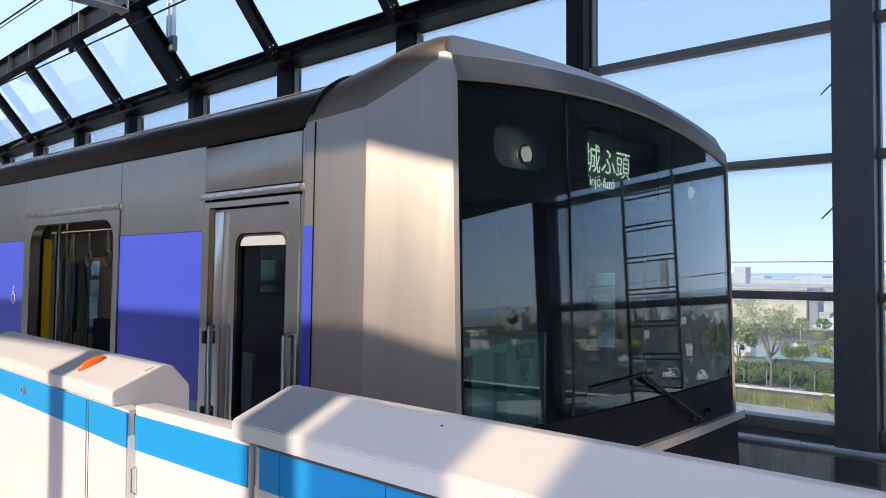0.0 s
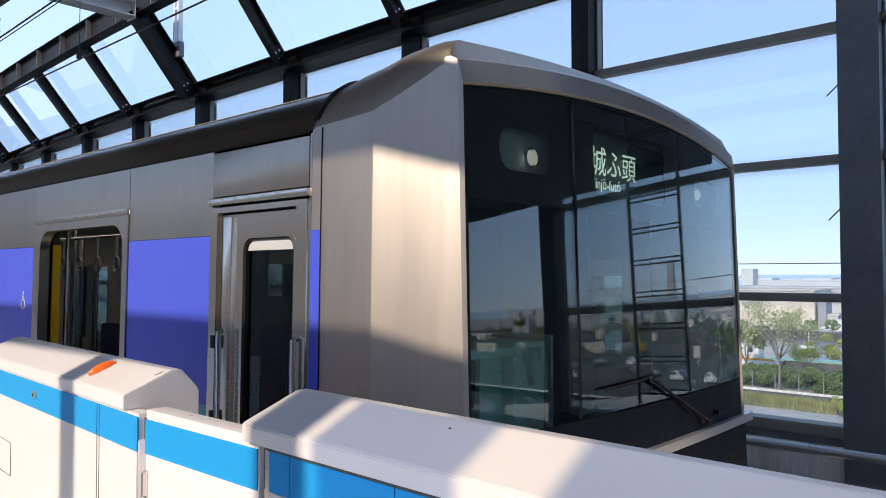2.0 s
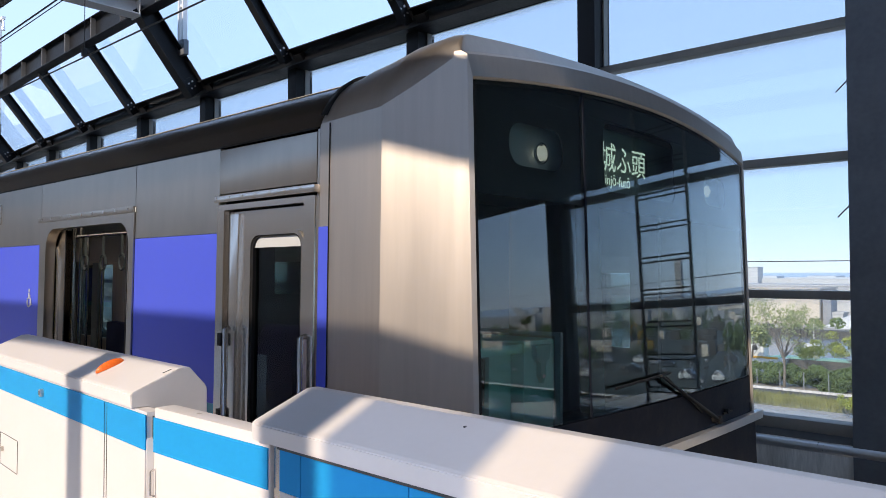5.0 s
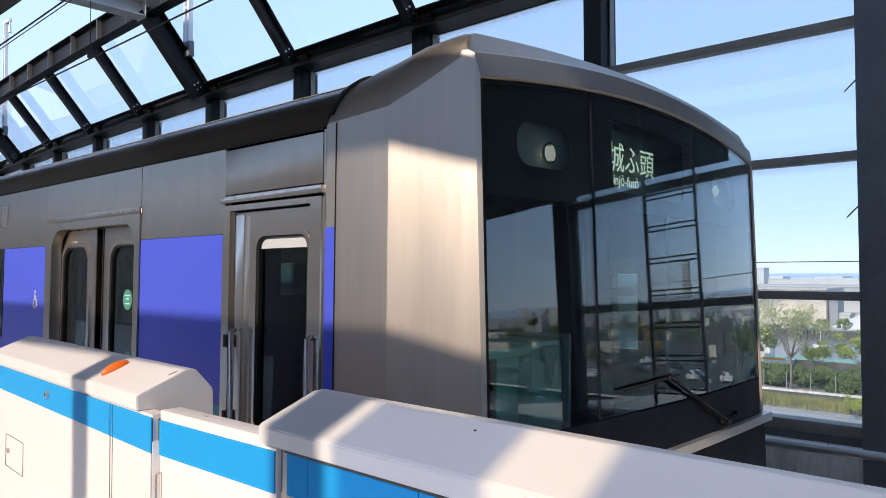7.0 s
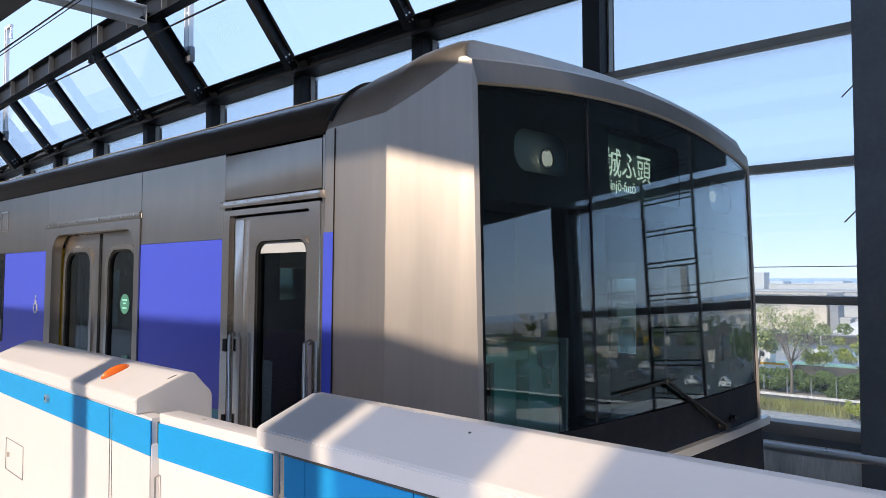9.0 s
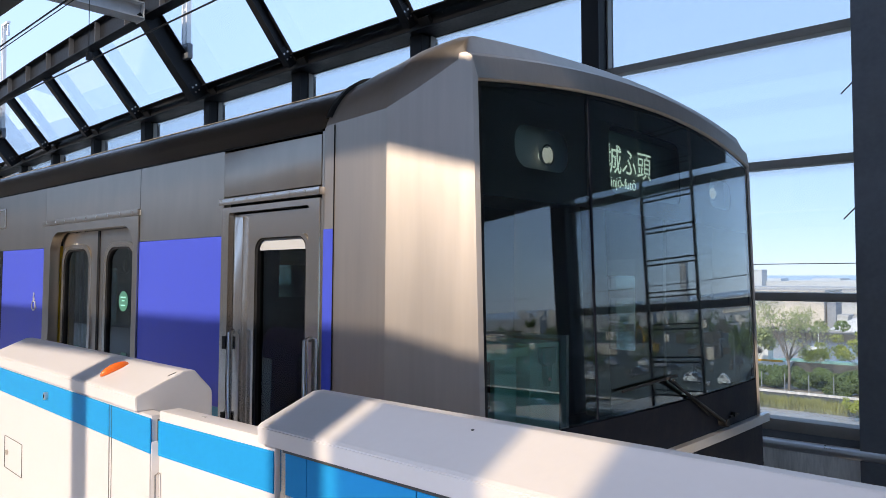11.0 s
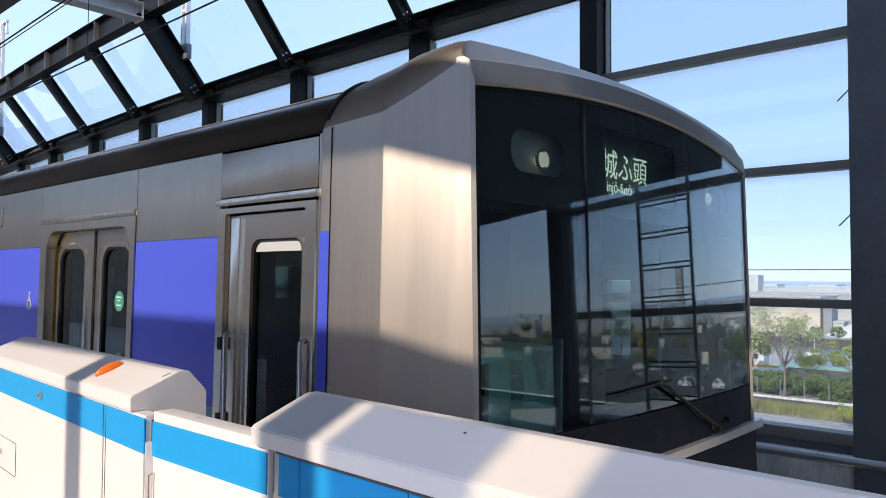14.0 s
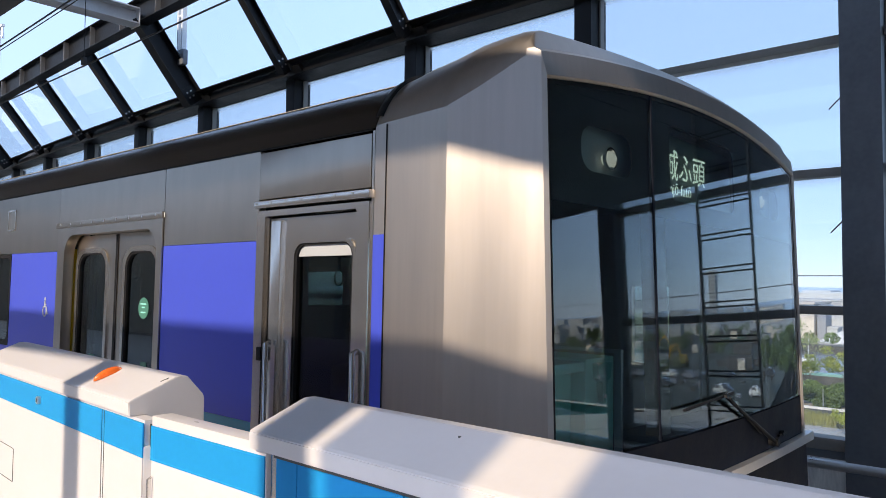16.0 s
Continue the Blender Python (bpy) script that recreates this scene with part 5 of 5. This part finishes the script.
def build_outside():
    solid("ground", boxm(-2500, 2500, -600, 3000, GZ - 0.5, GZ), GROUND, "pale gravelly ground that reaches the horizon", "", "", "structure")
    solid("viaduct", boxm(-60, 60, -9.0, 7.3, GZ, -1.752), CONCRETE, "grey concrete viaduct under the station", "", "", "structure")
    solid("road", boxm(-400, 400, 76, 83, GZ + 0.002, GZ + 0.03), ASPHALT, "grey asphalt road beside the canal", "", "", "structure")
    solid("kerb", boxm(-400, 400, 83.0, 83.35, GZ, GZ + 0.25), CONCRETE, "low concrete wall along the road", "", "", "structure")
    solid("water", boxm(-600, 20, 93, 152, GZ + 0.01, GZ + 0.03), WATER, "calm grey canal water", "", "", "structure")
    bm = boxm(-600, 60, 152, 155, GZ, GZ + 1.3)
    solid("sea_wall", bm, SEAWALL, "dark rough stone embankment of the canal", "", "", "structure")
    for k in range(3):
        solid("mooring_pile", tubem([(-46 + k * 1.2, 151.4, GZ), (-46 + k * 1.2, 151.4, GZ + 1.8)], 0.3, 8), SEAWALL, "weathered mooring pile at the embankment", "mooring pile", "mooring piles")
    # grass and hedge
    rng = np.random.default_rng(5)
    n = 60000
    p = np.stack([rng.uniform(-45, 10, n), rng.uniform(73.3, 75.9, n), np.full(n, GZ)], 1)
    h = (rng.uniform(0.2, 1.15, n) ** 1.3)[:, None] * np.array([0, 0, 1.0])
    w = rng.normal(size=(n, 3)) * np.array([0.035, 0.035, 0])
    lean = rng.normal(size=(n, 3)) * np.array([0.2, 0.2, 0])
    tri = np.stack([p - w, p + w, p + h + lean], 1).reshape(-1, 3)
    me = bpy.data.meshes.new("grass")
    me.from_pydata(tri.tolist(), [], np.arange(n * 3).reshape(-1, 3).tolist())
    me.materials.append(GRASS_BLADE)
    tagged(new("grass", me), "tall dry green grass along the road", "grass", "", "stuff")
    clumps = [((x + rng.uniform(-1, 1), 86.2 + rng.uniform(-1.2, 1.2), GZ + rng.uniform(0.4, 2.1)), rng.uniform(0.5, 0.9)) for x in np.arange(-50, 8, 0.14)]
    leaf_cloud("hedge", clumps, 150000, 0.13, LEAF_DARK, None, 3, label="overgrown green hedge along the canal", category="hedge", kind="stuff")
    clumps = [((x + rng.uniform(-2, 2), 160 + rng.uniform(-2, 6), GZ + rng.uniform(0.4, 2)), rng.uniform(1.0, 2.2)) for x in np.arange(-130, -10, 3.5)]
    leaf_cloud("far_bushes", clumps, 4000, 0.4, LEAF_DARK, None, 4, label="green bushes on the far bank", category="bushes", kind="stuff")
    # fence posts in front of the hedge
    for k in range(16):
        x = -46 + k * 2.4
        solid("fence_post", tubem([(x, 83.9, GZ), (x, 83.9, GZ + 2.0)], 0.05, 6), BLDG_G, "thin grey fence post by the hedge", "fence post", "fence posts")
    tree(-26.6, 84.6, 10.2, 4.4, LEAF, 3, "open crowned green tree with bare lower limbs", 3000, 0.36, 0.12)
    tree(-20.6, 90.5, 6.6, 3.6, LEAF_YEL, 9, "yellow green bushy tree by the canal", 5000, 0.25, 0.11)
    tree(-25.8, 91.0, 4.9, 1.7, LEAF_YEL, 12, "small yellow green tree by the hedge", 2600, 0.3, 0.10)
    tree(-32.0, 90.0, 7.0, 3.0, LEAF, 15, "small green tree by the hedge", 2000, 0.35)
    tree(-17.0, 70.5, 2.3, 0.9, LEAF_YEL, 21, "yellow green shrub beside the lot", 2000, 0.12, 0.07)
    boat(-36.2, 100, 9, 2.6, "white boat with a yellow side moored in the canal")
    boat(-28.4, 102, 9, 0.9, "work barge with a green deck moored in the canal", SEAWALL)
    solid("phone_line", tubem([(-60, 20, 1.82), (30, 20, 1.82)], 0.012, 5), WIRE, "thin black cable strung outside the glazed wall", "cable")
    for x in (-60, 30):
        solid("cable_pole", tubem([(x, 20, GZ), (x, 20, 1.95)], 0.12, 8, 0.09), BLDG_G, "grey pole that carries a cable outside", "utility pole", "cable poles")
    # far bank
    building(-61, 186, 21, 14, 8.2, BLDG, "pale beige concrete works building", 0, 0)
    building(-49.2, 187, 1.8, 5, 7.6, BLDG_G, "grey concrete tower of the works", 0, 0)
    building(-47.2, 188, 2.2, 4, 2.6, BLDG_W, "small pale shed with a pitched roof", 0, 0)
    building(-90, 200, 30, 14, 7, BLDG, "pale beige concrete works building", 0, 0)
    building(-62, 250, 76, 20, 7.6, BLDG_W, "long pale low warehouse by the quay", 0, 0)
    bm = bmesh.new()
    bmesh.ops.create_cone(bm, cap_ends=True, segments=24, radius1=7, radius2=1, depth=3)
    bmesh.ops.translate(bm, verts=bm.verts, vec=(-42, 184, GZ + 1.5))
    solid("gravel_heap", bm, CONCRETE, "grey heap of gravel on the far bank", "gravel heap")
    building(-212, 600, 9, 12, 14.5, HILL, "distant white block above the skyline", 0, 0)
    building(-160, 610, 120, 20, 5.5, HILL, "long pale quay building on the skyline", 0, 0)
    tree(-38, 192, 7, 4, LEAF_DARK, 31, "dark green tree on the far bank", 2500, 0.2, 0.5)
    bm = bmesh.new()
    rng2 = random.Random(8)
    for k in range(60):
        x = -900 + k * 34
        hgt = rng2.uniform(1, 4)
        box(bm, x, x + rng2.uniform(18, 40), 1100 + rng2.uniform(0, 60), 1180, GZ, GZ + hgt)
    solid("skyline", bm, HILL, "low skyline of the far shore, haze put into its colour", "", "", "structure")
    solid("far_water", boxm(-2400, 2400, 640, 2990, GZ + 0.002, GZ + 0.03), SEA, "sea water beyond the quay, haze put into its pale colour", "", "", "structure")
    # the yard ahead of the train, seen mirrored in the windscreen
    for x, y in ((75, 150), (102, 190)):
        machine(x, y)
    for k in range(9):
        car("parked_car", 22 + k * 5.6, 62 + (k % 2) * 6, (BLDG_W, CARPAINT, BLDG_G)[k % 3], "parked car on the gravel yard", "parked cars")
    building(190, 330, 44, 16, 6, BLDG_W, "white industrial hall beyond the yard", 14, 1)
    building(320, 430, 60, 20, 9, BLDG_G, "grey industrial hall beyond the yard", 16, 2)
    building(430, 320, 44, 20, 6, BLDG_W, "white industrial hall beyond the yard", 14, 1)
    building(90, 420, 50, 20, 8, BLDG, "beige industrial hall beyond the yard", 14, 2)
    bm = bmesh.new()
    for k in range(260):
        x = rng2.uniform(150, 900)
        y = x * rng2.uniform(1.0, 3.2)
        if y < 240 or y > 900:
            continue
        w, h = rng2.uniform(6, 26), rng2.uniform(3, 10)
        box(bm, x, x + w, y, y + rng2.uniform(6, 14), GZ + 0.04, GZ + h)
    solid("far_town", bm, TOWN, "crowded low industrial town beyond the yard", "town", "", "stuff")
    clumps = [((rng2.uniform(40, 300), rng2.uniform(120, 330), GZ + rng2.uniform(0.6, 3)), rng2.uniform(1.2, 3.2)) for _ in range(160)]
    leaf_cloud("far_trees", clumps, 40000, 0.26, LEAF_DARK, None, 6, label="dark green trees scattered about the industrial yard", category="trees", kind="stuff")
    solid("lawn", boxm(8, 300, 34, 60, GZ + 0.002, GZ + 0.03), GRASS, "rough green lawn beside the yard", "", "", "structure")
    rng3 = random.Random(17)
    for k in range(70):
        x, y = rng3.uniform(14, 300), rng3.uniform(140, 300)
        w, d, h = rng3.choice(((6.1, 2.4, 2.6), (12.2, 2.4, 2.6), (3.5, 2.0, 2.2)))
        m = rng3.choice((BLDG_G, BLDG_G, SEAWALL, SEAWALL, BLDG))
        solid("container", boxm(x - w / 2, x + w / 2, y - d / 2, y + d / 2, GZ + 0.03, GZ + 0.03 + h, bevel=0.05), m, "steel container standing on the industrial yard", "container", "containers")
    for k in range(8):
        x, y = 18 + k * 17, 84 + (k % 3) * 14
        bm = tubem([(x, y, GZ), (x, y, GZ + 10)], 0.12, 6, 0.08)
        box(bm, x - 0.8, x + 0.8, y - 0.1, y + 0.1, GZ + 9.8, GZ + 10)
        solid("utility_pole", bm, BLDG_G, "grey utility pole with a crossarm", "utility pole", "utility poles")
    solid("yard", boxm(8, 600, 61, 300, GZ + 0.002, GZ + 0.03), YARD, "dark weedy ground of the industrial yard", "", "", "structure")
    wall = thing("block_wall", (38, 66, GZ), "pale concrete panel wall along the yard", "wall")
    way = Vector((16, -13, 0)).normalized()
    for k in range(14):
        o = Vector((24, 76, GZ)) + way * (2.6 * k)
        for j in range(2):
            bm = boxm(0.03, 2.57, -0.09, 0.09, 0.05 + 1.45 * j, 1.44 + 1.45 * j)
            bmesh.ops.transform(bm, matrix=Matrix.Translation(o) @ Matrix.Rotation(math.atan2(way.y, way.x), 4, "Z"), verts=bm.verts)
            part("panel", bm, BLDG_W, wall)
    building(248, 604, 13, 12, 40, BLDG_W, "slim white apartment tower on the horizon", 3, 12)
    for k in range(48):
        x, y = rng3.uniform(26, 120), rng3.uniform(100, 135)
        car("parked_car", x, y, (BOATW, CARPAINT, BLDG_G, CARPAINT)[k % 4], "parked car on the industrial yard", "yard cars") if k % 3 == 0 else solid("crate", boxm(x - 0.8, x + 0.8, y - 0.6, y + 0.6, GZ + 0.03, GZ + 0.4 + 0.6 * rng3.random(), bevel=0.05), (BLDG, BLDG_G, SEAWALL)[k % 3], "stacked goods on the industrial yard", "crate", "yard crates")
    for k in range(7):
        solid("storage_tank", tubem([(130 + k * 22, 320, GZ), (130 + k * 22, 320, GZ + 7)], 8, 20), BLDG_W, "white round storage tank", "storage tank", "storage tanks", "", 60)
    for k, (x, y, h) in enumerate(((12, 100, 8), (16, 108, 9), (21, 104, 8), (160, 200, 8), (9, 112, 9), (220, 230, 8))):
        tree(x, y, h, 4.5, LEAF_DARK, 40 + k, "dark green tree at the edge of the yard", 6000, 0.3, 0.2)


YARD = mat("weedy_yard_ground", (0.075, 0.082, 0.06), 0.95, 0, 0.5, 0.08, 1.5, 0.3)
TOWN = mat("town_walls", (0.40, 0.40, 0.39), 0.85, 0, 0.35, 0.03, 0.3)
GRASS_BLADE = mat("grass_blades", (0.27, 0.27, 0.10), 0.8, 0, 0.5, 0.5, 5)


def motions():
    """All that moves: the door leaves close, the train sets off, a car passes below."""
    for leaf, side in LEAVES:
        c = leaf.location.copy()
        rows = [(0, 0.60), (4.4, 0.60), (5.3, 0.26), (6.0, 0.105), (6.3, 0.085), (6.9, 0.042), (7.2, 0.016), (7.45, 0.0), (8.2, 0.0), (16, 0.0)]
        walk(leaf, [(t, pose(c.x + side * d, c.y, c.z)) for t, d in rows])
    rows = [(0, 0), (7, 0), (14.0, 0), (14.6, 0.0), (15, 0.024), (15.25, 0.060), (15.5, 0.112), (15.75, 0.198), (16, 0.317)]
    walk(TRAIN, [(t, pose(TRAIN_AT.x + d, TRAIN_AT.y - 0.046, TRAIN_AT.z - 0.024, -1.0)) for t, d in rows])
    walk(PASSING_CAR, [(t, pose(CAR_X - 17.0 * (t - 12.7), 79.0, GZ)) for t in (0, 4, 8, 12, 16)])


CAR_X = -23.55
build_platform()
build_wall_frame()
build_roof()
build_wires()
build_shade_casters()
build_ladder()
build_fence()
TRAIN, LEAVES = build_train()
build_outside()
PASSING_CAR = car("passing_car", CAR_X, 79.0, CARPAINT, "dark grey saloon car driving along the canal road")
motions()
